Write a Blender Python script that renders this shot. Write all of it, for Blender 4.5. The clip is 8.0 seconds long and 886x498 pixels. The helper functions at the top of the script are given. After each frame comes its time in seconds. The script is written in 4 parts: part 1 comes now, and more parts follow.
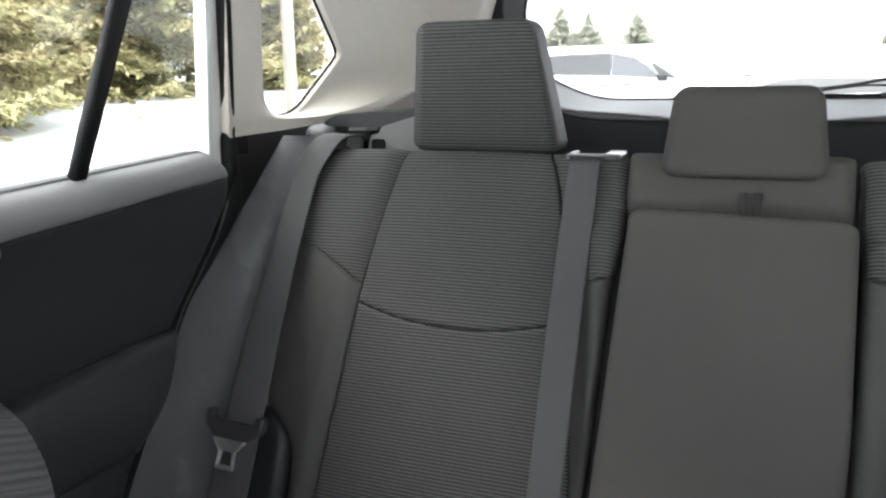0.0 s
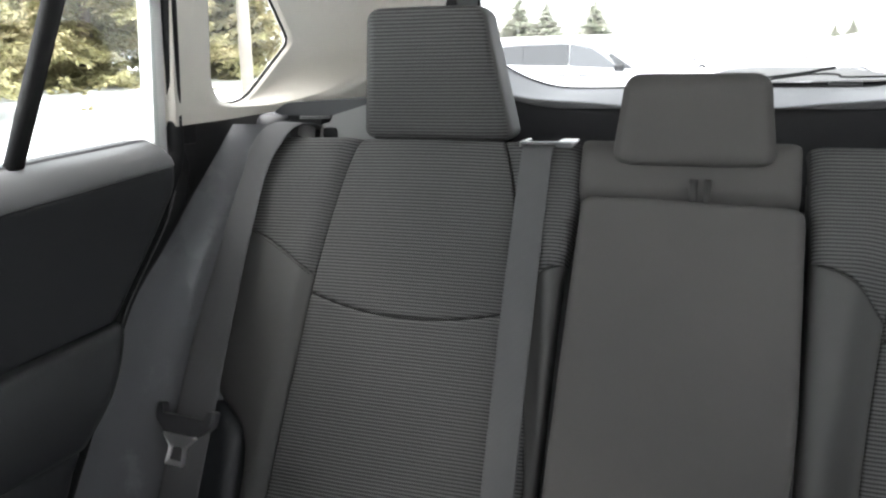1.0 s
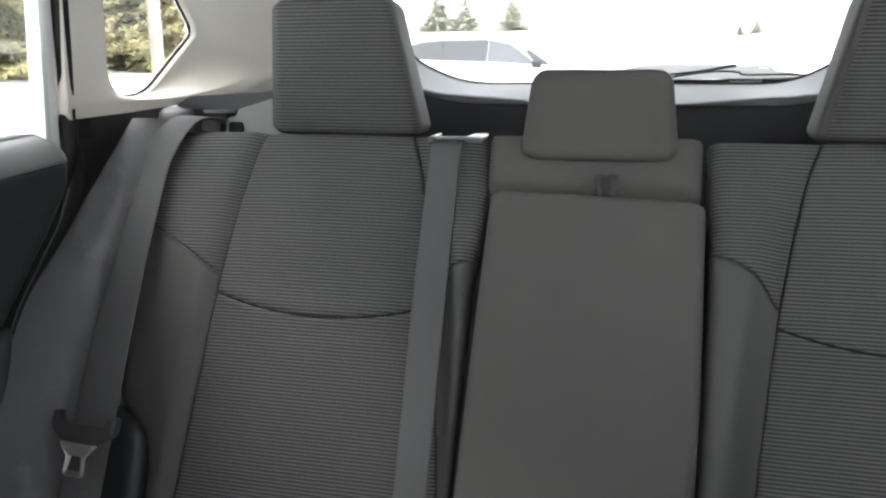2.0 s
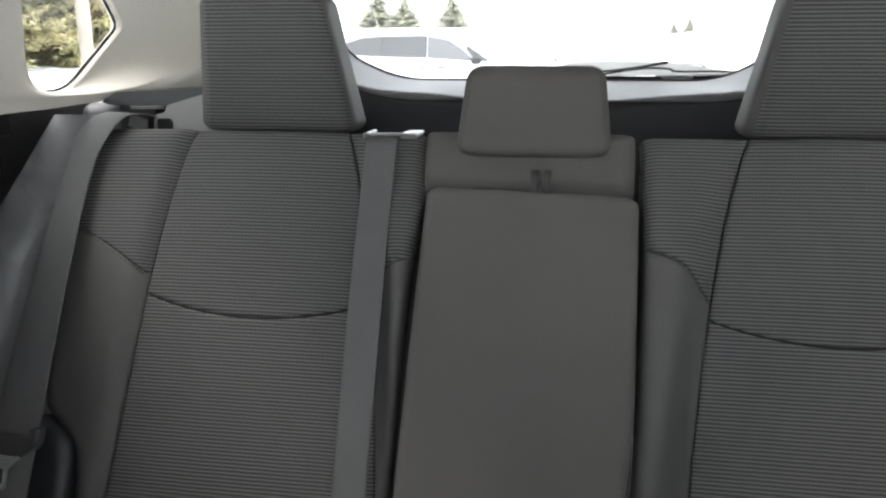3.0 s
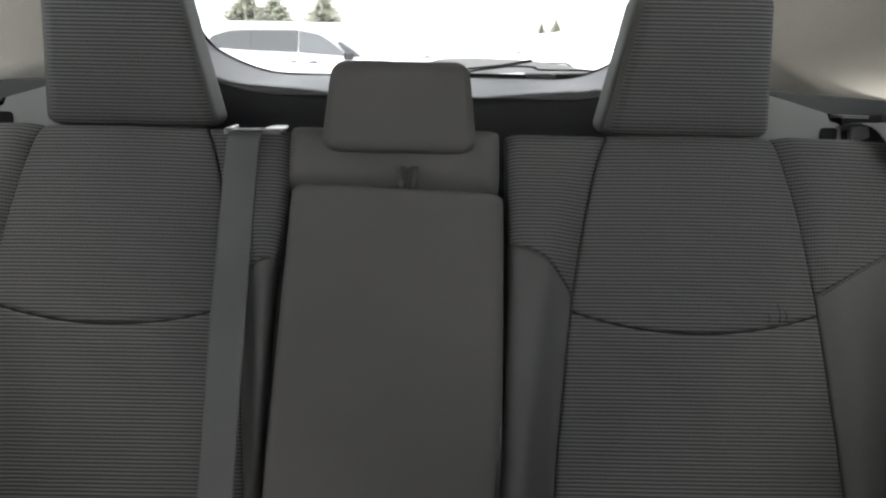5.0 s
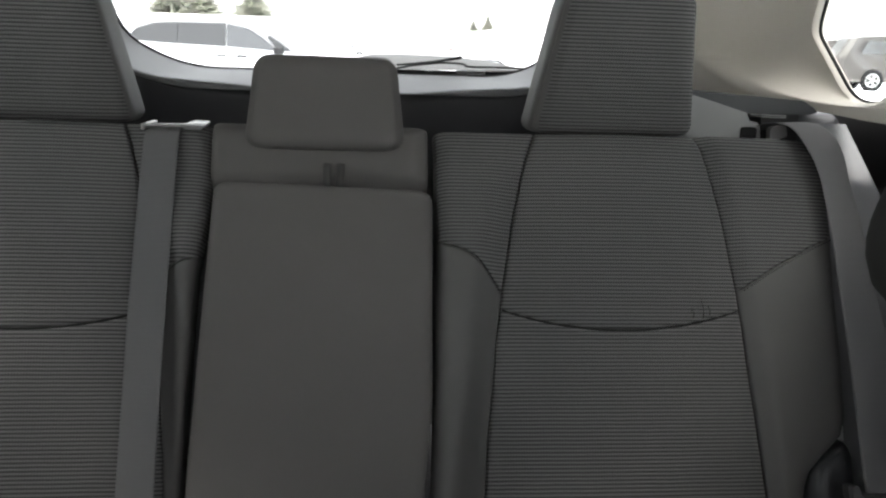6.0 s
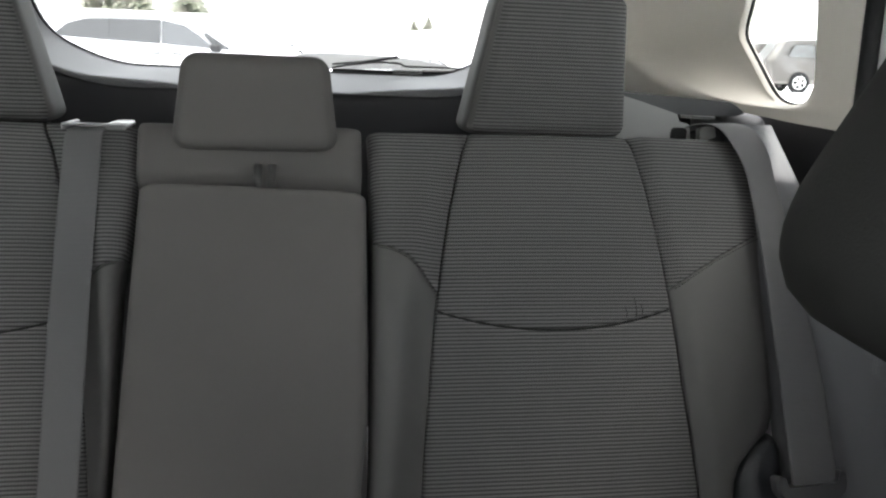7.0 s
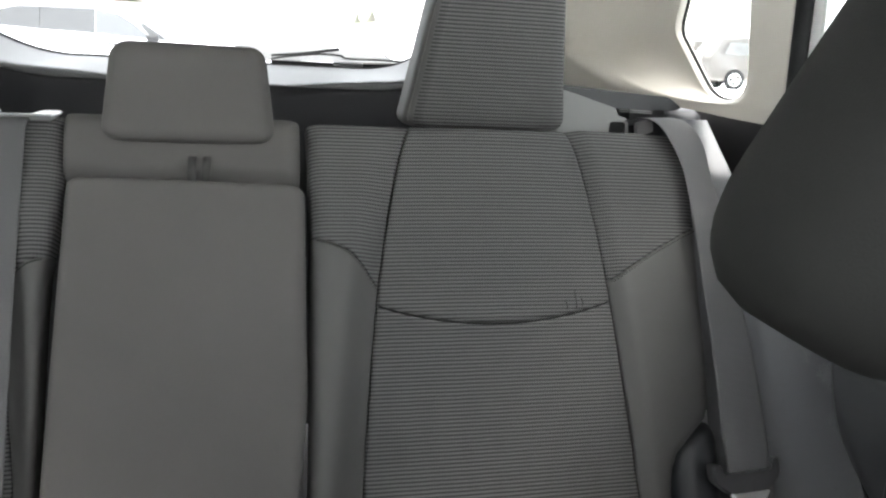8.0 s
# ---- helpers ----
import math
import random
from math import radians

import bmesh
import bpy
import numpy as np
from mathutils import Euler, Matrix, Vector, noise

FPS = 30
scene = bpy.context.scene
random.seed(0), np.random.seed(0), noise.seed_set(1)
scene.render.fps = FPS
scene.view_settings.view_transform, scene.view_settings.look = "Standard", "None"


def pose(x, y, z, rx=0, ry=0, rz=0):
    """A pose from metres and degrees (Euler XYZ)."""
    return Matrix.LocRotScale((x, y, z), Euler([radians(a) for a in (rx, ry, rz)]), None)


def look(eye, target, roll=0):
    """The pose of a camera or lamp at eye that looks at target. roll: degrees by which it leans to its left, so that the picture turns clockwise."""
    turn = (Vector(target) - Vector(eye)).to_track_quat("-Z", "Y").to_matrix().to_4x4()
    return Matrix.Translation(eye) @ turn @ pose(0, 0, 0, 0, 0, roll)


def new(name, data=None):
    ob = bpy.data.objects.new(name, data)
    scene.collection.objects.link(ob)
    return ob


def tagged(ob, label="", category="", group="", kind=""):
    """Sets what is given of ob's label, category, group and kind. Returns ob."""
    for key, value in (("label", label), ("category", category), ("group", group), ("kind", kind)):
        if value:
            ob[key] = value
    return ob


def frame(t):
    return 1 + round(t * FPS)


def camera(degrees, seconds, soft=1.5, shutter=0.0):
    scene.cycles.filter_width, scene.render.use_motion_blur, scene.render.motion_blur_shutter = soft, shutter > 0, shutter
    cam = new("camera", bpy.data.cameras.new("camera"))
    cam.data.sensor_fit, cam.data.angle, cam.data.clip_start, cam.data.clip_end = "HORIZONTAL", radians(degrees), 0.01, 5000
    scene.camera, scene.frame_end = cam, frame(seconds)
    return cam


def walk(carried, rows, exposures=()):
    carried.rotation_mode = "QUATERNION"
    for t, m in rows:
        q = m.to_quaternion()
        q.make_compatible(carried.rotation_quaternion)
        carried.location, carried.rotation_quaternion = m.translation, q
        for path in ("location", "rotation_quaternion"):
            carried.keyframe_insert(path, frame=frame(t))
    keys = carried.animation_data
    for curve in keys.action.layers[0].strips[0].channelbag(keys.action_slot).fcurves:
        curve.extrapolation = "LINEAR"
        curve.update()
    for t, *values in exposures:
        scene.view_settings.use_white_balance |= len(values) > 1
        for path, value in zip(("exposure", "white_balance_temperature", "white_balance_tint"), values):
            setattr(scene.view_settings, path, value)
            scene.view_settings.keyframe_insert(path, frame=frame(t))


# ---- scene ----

cam = camera(58.5, 8.0, 2.25)
ROWS = [
    (0.0, 0.0000, -0.0153, 1.3125, 21.54, -12.00, 0.77),
    (0.5, 0.0042, -0.0118, 1.3101, 20.90, -12.56, 0.91),
    (1.0, 0.0077, -0.0040, 1.3082, 18.66, -12.71, 0.70),
    (1.5, 0.0150, 0.0046, 1.3076, 15.51, -12.92, 0.33),
    (3.0, 0.0274, 0.0205, 1.3062, 8.80, -13.36, -0.10),
    (3.5, 0.0295, 0.0246, 1.3071, 6.19, -13.44, -0.35),
    (4.0, 0.0307, 0.0250, 1.3060, 4.24, -13.48, -0.47),
    (4.5, 0.0351, 0.0239, 1.3055, 2.30, -13.48, -0.75),
    (6.0, 0.0463, 0.0420, 1.3046, -4.87, -13.65, -1.90),
    (6.5, 0.0527, 0.0446, 1.3053, -6.65, -13.60, -2.15),
    (7.0, 0.0575, 0.0497, 1.3051, -9.02, -13.52, -2.38),
    (7.5, 0.0609, 0.0526, 1.3045, -11.03, -13.62, -2.67),
    (8.0, 0.0646, 0.0567, 1.3030, -12.97, -13.75, -3.02),
]
EXPOSURES = [(0.0, 3.32, 6550, 11.5), (1.5, 3.33, 6550, 11.5), (3.0, 3.28, 6600, 11.5), (4.5, 2.86, 6700, 11.5), (6.0, 2.86, 6700, 11.5), (6.5, 3.0, 6700, 11.5), (7.5, 3.38, 6650, 11), (8.0, 3.74, 6650, 11)]
walk(cam, [(t, pose(x, y, z, 90 + pitch, roll, yaw)) for t, x, y, z, yaw, pitch, roll in ROWS], EXPOSURES)

# ---- light: a bright overcast day over snow ----
world = bpy.data.worlds.new("overcast")
scene.world = world
world.use_nodes = True
wn, wl = world.node_tree.nodes, world.node_tree.links
sky = wn.new("ShaderNodeTexSky")
sky.sky_type = "NISHITA"
sky.sun_disc = False
sky.sun_elevation, sky.sun_rotation = radians(74), radians(198)
sky.air_density, sky.dust_density, sky.ozone_density = 1.0, 1.5, 1.0
grey = wn.new("ShaderNodeHueSaturation")
grey.inputs["Saturation"].default_value = 0.14
wl.new(sky.outputs[0], grey.inputs["Color"])
wl.new(grey.outputs[0], wn["Background"].inputs["Color"])
wn["Background"].inputs["Strength"].default_value = 0.1
sun = new("sun", bpy.data.lights.new("sun", "SUN"))
sun.data.energy, sun.data.angle, sun.data.color = 1.5, radians(90), (1.0, 0.985, 0.96)
sun.matrix_world = look((0, 0, 30), (2.5, 8, 0))


# ---- materials ----
def material(name, colour, rough=0.6, metal=0.0, vary=0.12, scale=8.0, grain=0.1, grain_scale=400.0, spec=0.5, stain=0.0, stain_scale=3.0, coords="Object"):
    """A surface with large soft variation, a fine grain relief and uneven gloss."""
    m = bpy.data.materials.new(name)
    m.use_nodes = True
    n, l = m.node_tree.nodes, m.node_tree.links
    b = n["Principled BSDF"]
    b.inputs["Metallic"].default_value = metal
    b.inputs["Specular IOR Level"].default_value = spec
    co = n.new("ShaderNodeTexCoord")
    big = n.new("ShaderNodeTexNoise")
    big.inputs["Scale"].default_value, big.inputs["Detail"].default_value = scale, 5
    fine = n.new("ShaderNodeTexNoise")
    fine.inputs["Scale"].default_value, fine.inputs["Detail"].default_value = grain_scale, 3
    for t in (big, fine):
        l.new(co.outputs[coords], t.inputs["Vector"])
    add = n.new("ShaderNodeMath")
    add.operation = "MULTIPLY_ADD"
    l.new(big.outputs[0], add.inputs[0])
    add.inputs[1].default_value = 0.75
    sc = n.new("ShaderNodeMath")
    sc.operation = "MULTIPLY"
    sc.inputs[1].default_value = 0.25
    l.new(fine.outputs[0], sc.inputs[0])
    l.new(sc.outputs[0], add.inputs[2])
    ramp = n.new("ShaderNodeMapRange")
    ramp.inputs[1].default_value, ramp.inputs[2].default_value = 0.25, 0.75
    ramp.inputs[3].default_value, ramp.inputs[4].default_value = 1 - vary, 1 + vary
    l.new(add.outputs[0], ramp.inputs[0])
    mul = n.new("ShaderNodeVectorMath")
    mul.operation = "SCALE"
    mul.inputs[0].default_value = colour
    l.new(ramp.outputs[0], mul.inputs["Scale"])
    l.new(mul.outputs[0], b.inputs["Base Color"])
    rr = n.new("ShaderNodeMapRange")
    rr.inputs[3].default_value, rr.inputs[4].default_value = max(rough - 0.08, 0.02), min(rough + 0.08, 1)
    l.new(add.outputs[0], rr.inputs[0])
    l.new(rr.outputs[0], b.inputs["Roughness"])
    if grain:
        bump = n.new("ShaderNodeBump")
        bump.inputs["Strength"].default_value, bump.inputs["Distance"].default_value = grain, 0.0006
        l.new(fine.outputs[0], bump.inputs["Height"])
        l.new(bump.outputs[0], b.inputs["Normal"])
    return m


def ribbed(name, dark, light, pitch, cross, depth=0.6, weave=0.15):
    """Woven cloth: ribs across the height, crossed by a finer vertical thread."""
    m = material(name, light, 0.85, vary=0.1, scale=6, grain=0.0, spec=0.25)
    n, l = m.node_tree.nodes, m.node_tree.links
    b = n["Principled BSDF"]
    co = n.new("ShaderNodeTexCoord")
    jit = n.new("ShaderNodeTexNoise")
    jit.inputs["Scale"].default_value = 25
    l.new(co.outputs["Object"], jit.inputs["Vector"])
    rows = []
    for axis, step in (("Z", pitch), ("X", cross)):
        sep = n.new("ShaderNodeSeparateXYZ")
        l.new(co.outputs["Object"], sep.inputs[0])
        k = n.new("ShaderNodeMath")
        k.operation = "MULTIPLY_ADD"
        k.inputs[1].default_value = 2 * math.pi / step
        l.new(sep.outputs[axis], k.inputs[0])
        l.new(jit.outputs[0], k.inputs[2])
        s = n.new("ShaderNodeMath")
        s.operation = "SINE"
        l.new(k.outputs[0], s.inputs[0])
        r = n.new("ShaderNodeMapRange")
        r.inputs[1].default_value, r.inputs[2].default_value = -0.9, 0.5
        l.new(s.outputs[0], r.inputs[0])
        rows.append(r)
    mixw = n.new("ShaderNodeMath")
    mixw.operation = "MULTIPLY_ADD"
    mixw.inputs[1].default_value = weave
    l.new(rows[1].outputs[0], mixw.inputs[0])
    low = n.new("ShaderNodeMath")
    low.operation = "MULTIPLY"
    low.inputs[1].default_value = 1 - weave
    l.new(rows[0].outputs[0], low.inputs[0])
    l.new(low.outputs[0], mixw.inputs[2])
    mix = n.new("ShaderNodeMix")
    mix.data_type = "RGBA"
    mix.inputs[6].default_value = (*dark, 1)
    old = b.inputs["Base Color"].links[0].from_socket
    l.new(mixw.outputs[0], mix.inputs[0])
    l.new(old, mix.inputs[7])
    l.new(mix.outputs[2], b.inputs["Base Color"])
    bump = n.new("ShaderNodeBump")
    bump.inputs["Strength"].default_value, bump.inputs["Distance"].default_value = depth, 0.0012
    l.new(mixw.outputs[0], bump.inputs["Height"])
    l.new(bump.outputs[0], b.inputs["Normal"])
    return m


def glass(name, tint, gloss=0.03):
    m = bpy.data.materials.new(name)
    m.use_nodes = True
    n, l = m.node_tree.nodes, m.node_tree.links
    n.remove(n["Principled BSDF"])
    a, g, mix = n.new("ShaderNodeBsdfTransparent"), n.new("ShaderNodeBsdfGlossy"), n.new("ShaderNodeMixShader")
    a.inputs[0].default_value = (*tint, 1)
    g.inputs["Roughness"].default_value = 0.02
    mix.inputs[0].default_value = gloss
    l.new(a.outputs[0], mix.inputs[1])
    l.new(g.outputs[0], mix.inputs[2])
    l.new(mix.outputs[0], n["Material Output"].inputs[0])
    return m


CLOTH = ribbed("ribbed_cloth", (0.033, 0.0326, 0.0326), (0.135, 0.1335, 0.1335), 0.0051, 0.0036, 0.45, 0.12)
VINYL = material("grey_vinyl", (0.074, 0.0725, 0.0705), 0.62, vary=0.08, scale=5, grain=0.25, grain_scale=900)
PLAIN = material("plain_grey_cloth", (0.1, 0.095, 0.0925), 0.8, vary=0.07, scale=7, grain=0.3, grain_scale=1100, spec=0.3)
WOVEN = ribbed("woven_cloth", (0.045, 0.046, 0.049), (0.08, 0.081, 0.086), 0.0019, 0.0019, 0.35, 0.5)
STRAP = material("strap_fabric", (0.05, 0.048, 0.047), 0.8, vary=0.1, grain=0.3, grain_scale=900)
WEB = ribbed("belt_webbing", (0.1, 0.1, 0.103), (0.126, 0.125, 0.128), 0.0014, 0.0016, 0.1)
# the hatch's black plastic, with the sky's grazing reflection put into a lighter grey
LEDGE = material("hatch_plastic_sky_sheen", (0.135, 0.135, 0.139), 0.36, vary=0.05, grain=0.2, grain_scale=700)
BUCKLE = material("grip_plastic", (0.06, 0.06, 0.063), 0.4, vary=0.08, grain=0.2, grain_scale=800)
BLACK = material("black_plastic", (0.0095, 0.0095, 0.011), 0.5, vary=0.15, grain=0.3, grain_scale=700)
LINER = material("hatch_liner", (0.022, 0.022, 0.025), 0.55, vary=0.1, grain=0.3, grain_scale=700)
DARK = material("dark_trim", (0.145, 0.148, 0.156), 0.26, vary=0.05, grain=0.25, grain_scale=800)
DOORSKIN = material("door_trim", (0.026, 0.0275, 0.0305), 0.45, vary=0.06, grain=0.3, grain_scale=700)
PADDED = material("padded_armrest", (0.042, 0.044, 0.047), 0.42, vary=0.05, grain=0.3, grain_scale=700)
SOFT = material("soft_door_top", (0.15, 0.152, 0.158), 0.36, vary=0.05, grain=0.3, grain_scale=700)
GREY = material("grey_plastic", (0.2, 0.2, 0.2), 0.45, vary=0.06, grain=0.2, grain_scale=800)
GLOSS = material("bright_plastic", (0.22, 0.22, 0.22), 0.25, vary=0.06, grain=0.0)
CHARCOAL = material("charcoal_cloth", (0.019, 0.0195, 0.0188), 0.85, vary=0.2, scale=12, grain=0.3, grain_scale=900, spec=0.15)
BEIGE = material("beige_trim", (0.56, 0.53, 0.48), 0.55, vary=0.05, scale=4, grain=0.25, grain_scale=900)
HEADLINER = material("headliner", (0.6, 0.58, 0.54), 0.9, vary=0.05, grain=0.3, grain_scale=600)
RUBBER = material("rubber_seal", (0.012, 0.012, 0.013), 0.75, vary=0.15, grain=0.15, spec=0.2)
CHROME = material("brushed_steel", (0.8, 0.8, 0.8), 0.42, metal=1.0, vary=0.06, grain=0.1)
PAINT = material("white_car_paint", (0.78, 0.78, 0.79), 0.25, vary=0.03, grain=0.0)
PANE = glass("window_glass", (0.9, 0.93, 0.92))
PRIVACY = glass("rear_glass", (0.86, 0.88, 0.88))
# near-black for real thread, and for the shade drawn in seams and creases
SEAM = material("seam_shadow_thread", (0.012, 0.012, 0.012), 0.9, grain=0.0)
CARPET = material("black_carpet", (0.02, 0.02, 0.022), 0.95, vary=0.2, grain=0.5, grain_scale=300)
SNOW = material("packed_snow", (0.82, 0.84, 0.87), 0.7, vary=0.06, scale=0.6, grain=0.4, grain_scale=30)
BARK = material("bark", (0.16, 0.12, 0.09), 0.9, vary=0.3, scale=6, grain=0.6, grain_scale=60)
def needles(name, colour):
    m = material(name, colour, 0.8, vary=0.35, scale=2.5, grain=0.0, spec=0.2)
    n, l = m.node_tree.nodes, m.node_tree.links
    geo, tone, tint = n.new("ShaderNodeNewGeometry"), n.new("ShaderNodeMapRange"), n.new("ShaderNodeVectorMath")
    tone.inputs[3].default_value, tone.inputs[4].default_value = 0.72, 1.28
    tint.operation = "SCALE"
    hue = n.new("ShaderNodeMix")
    hue.data_type, hue.blend_type = "RGBA", "MULTIPLY"
    hue.inputs[7].default_value = (0.88, 0.97, 0.86, 1)
    cool = n.new("ShaderNodeTexNoise")
    cool.inputs["Scale"].default_value = 1.3
    edge = n.new("ShaderNodeMapRange")
    edge.inputs[1].default_value, edge.inputs[2].default_value = 0.4, 0.62
    co = n.new("ShaderNodeTexCoord")
    l.new(co.outputs["Object"], cool.inputs["Vector"])
    l.new(cool.outputs[0], edge.inputs[0])
    l.new(edge.outputs[0], hue.inputs[0])
    b = n["Principled BSDF"].inputs["Base Color"]
    l.new(geo.outputs["Random Per Island"], tone.inputs[0])
    l.new(tone.outputs[0], tint.inputs["Scale"])
    l.new(b.links[0].from_socket, hue.inputs[6])
    l.new(hue.outputs[2], tint.inputs[0])
    l.new(tint.outputs[0], b)
    return m


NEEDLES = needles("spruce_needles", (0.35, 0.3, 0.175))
# far spruces: distance haze is put into a paler needle colour
HAZE_NEEDLES = needles("hazed_needles", (0.4, 0.385, 0.335))
POLE = material("weathered_pole", (0.24, 0.21, 0.18), 0.8, vary=0.15, grain=0.3, grain_scale=80)
SILVER = material("silver_car_paint", (0.075, 0.068, 0.065), 0.3, metal=0.3, vary=0.04, grain=0.0)
# pale grey in place of dark glass: haze over far cars, put into the colour
HAZE_GLASS = material("hazed_car_glass", (0.25, 0.255, 0.27), 0.5, vary=0.3, scale=1.5, grain=0.0)
CARGLASS = material("tinted_car_glass", (0.065, 0.067, 0.071), 0.2, spec=0.2, vary=0.1, grain=0.0)
PALEGLASS = material("pale_car_glass", (0.095, 0.099, 0.106), 0.2, spec=0.2, vary=0.1, grain=0.0)
RED = material("red_paint", (0.62, 0.36, 0.33), 0.4, vary=0.1, grain=0.0)
RIM = material("alloy_rim", (0.6, 0.6, 0.6), 0.3, metal=0.9, vary=0.05, grain=0.0)


# ---- builders ----
def thing(name, matrix=None, label="", category="", group="", kind=""):
    ob = new(name)
    ob.empty_display_size = 0.1
    if matrix is not None:
        ob.matrix_world = matrix
    return tagged(ob, label, category, group, kind)


def mesh(name, verts, faces, mat, parent=None, label="", smooth=True):
    me = bpy.data.meshes.new(name)
    me.from_pydata([tuple(v) for v in verts], [], faces)
    me.materials.append(mat)
    me.polygons.foreach_set("use_smooth", [smooth] * len(me.polygons))
    me.update()
    ob = new(name, me)
    if parent is not None:
        ob.parent = parent
    if label:
        ob["label"] = label
    return ob


def part(name, bm, mat, parent=None, label="", smooth=True):
    me = bpy.data.meshes.new(name)
    bm.to_mesh(me)
    bm.free()
    me.materials.append(mat)
    me.polygons.foreach_set("use_smooth", [smooth] * len(me.polygons))
    ob = new(name, me)
    if parent is not None:
        ob.parent = parent
    if label:
        ob["label"] = label
    return ob


def smoothstep(a, b, x):
    t = min(max((x - a) / (b - a), 0.0), 1.0)
    return t * t * (3 - 2 * t)


def corner(v, end, r):
    """How far a side moves in where a panel's end is rounded with radius r."""
    q = min(max((r - abs(end - v)) / r, 0), 1)
    return r * (1 - math.sqrt(max(1 - q * q, 0)))


def lerp(a, b, t):
    return a + (b - a) * t


def curve(*pts):
    """A smooth function through (x, y) pairs."""
    xs, ys = [p[0] for p in pts], [p[1] for p in pts]

    def f(x):
        return float(np.interp(x, xs, ys))

    def g(x):
        return (f(x - 0.012) + 2 * f(x) + f(x + 0.012)) / 4

    return g


def steps(n):
    """n + 1 values from 0 to 1, crowded at both ends."""
    return [0.5 - 0.5 * math.cos(math.pi * i / n) for i in range(n + 1)]


def pad(name, ul, ur, vb, vt, height, mat, parent, sgn=1, rolls=(0.006,) * 4, skirt=0.03, nu=20, nv=28, label=""):
    """A cushioned panel in the x-z plane, bulging towards -y. ul, ur: its sides as functions of v; vb, vt: its ends as functions of s;
    rolls: the radii with which its left, right, lower and upper edges turn down."""
    ss, rs = steps(nu), steps(nv)
    verts, faces = [], []
    rows, cols = [-1, *rs, 2], [-1, *ss, 2]
    for r0 in rows:
        for s0 in cols:
            r, s = min(max(r0, 0), 1), min(max(s0, 0), 1)
            v0, v1 = vb(s), vt(s)
            v = lerp(v0, v1, r)
            a, b = ul(v), ur(v)
            u = lerp(a, b, s)
            w = height(u, v)
            for e, k in ((u - a, rolls[0]), (b - u, rolls[1]), (v - v0, rolls[2]), (v1 - v, rolls[3])):
                if k > 0 and e < k:
                    q = 1 - e / k
                    w -= k * (1 - math.sqrt(max(1 - q * q, 0)))
            if r0 in (-1, 2) or s0 in (-1, 2):
                w -= skirt
            verts.append((sgn * u, -w, v))
    n = len(cols)
    for i in range(len(rows) - 1):
        for j in range(n - 1):
            q = (i * n + j, i * n + j + 1, (i + 1) * n + j + 1, (i + 1) * n + j)
            faces.append(q if sgn > 0 else q[::-1])
    return mesh(name, verts, faces, mat, parent, label)


def rounded(corners, radii, n=6):
    """A closed outline with rounded corners: points in the plane, counter-clockwise or clockwise as given."""
    out = []
    k = len(corners)
    for i in range(k):
        p, a, b = Vector(corners[i]), Vector(corners[i - 1]), Vector(corners[(i + 1) % k])
        da, db = (a - p), (b - p)
        r = min(radii[i], 0.49 * da.length, 0.49 * db.length)
        p0, p1 = p + da.normalized() * r, p + db.normalized() * r
        for j in range(n + 1):
            t = j / n
            out.append((1 - t) ** 2 * p0 + 2 * t * (1 - t) * p + t * t * p1)
    return out


def resample(loop, n):
    """n points evenly along a closed outline."""
    k = len(loop)
    d = [0.0]
    for i in range(k):
        d.append(d[-1] + (Vector(loop[(i + 1) % k]) - Vector(loop[i])).length)
    out = []
    j = 0
    for i in range(n):
        x = d[-1] * i / n
        while d[j + 1] < x:
            j += 1
        t = (x - d[j]) / max(d[j + 1] - d[j], 1e-9)
        out.append(Vector(loop[j]).lerp(Vector(loop[(j + 1) % k]), t))
    return out


def spokes(loop, centre, n):
    """Where n rays from the centre meet a closed outline."""
    c = Vector(centre)
    out = []
    for i in range(n):
        a = 2 * math.pi * i / n
        d = Vector((math.cos(a), math.sin(a)))
        best = 0
        for k in range(len(loop)):
            p, q = Vector(loop[k]) - c, Vector(loop[(k + 1) % len(loop)]) - c
            e = q - p
            den = d.x * e.y - d.y * e.x
            if abs(den) < 1e-12:
                continue
            t = (p.x * e.y - p.y * e.x) / den
            s = (p.x * d.y - p.y * d.x) / den
            if t > 0 and -1e-6 <= s <= 1 + 1e-6:
                best = max(best, t)
        out.append(c + d * best)
    return out


def frame_panel(name, hole, outer, centre, height, mat, parent, sgn=1, n=120, m=26, lip=0.03, label=""):
    """A panel in the x-z plane with an opening, its relief given by height(u, v, rim point), and a lip turned back at the opening."""
    a, b = spokes(hole, centre, n), spokes(outer, centre, n)
    verts, faces = [], []
    ts = [-1] + [(i / m) ** 1.4 for i in range(m + 1)] + [2]
    for t in ts:
        for i in range(n):
            p = a[i].lerp(b[i], min(max(t, 0), 1))
            w = height(p.x, p.y, a[i])
            if t < 0 or t > 1:
                w -= lip
            verts.append((sgn * p.x, -w, p.y))
    for k in range(len(ts) - 1):
        for i in range(n):
            j = (i + 1) % n
            q = (k * n + i, k * n + j, (k + 1) * n + j, (k + 1) * n + i)
            faces.append(q[::-1] if sgn > 0 else q)
    return mesh(name, verts, faces, mat, parent, label)


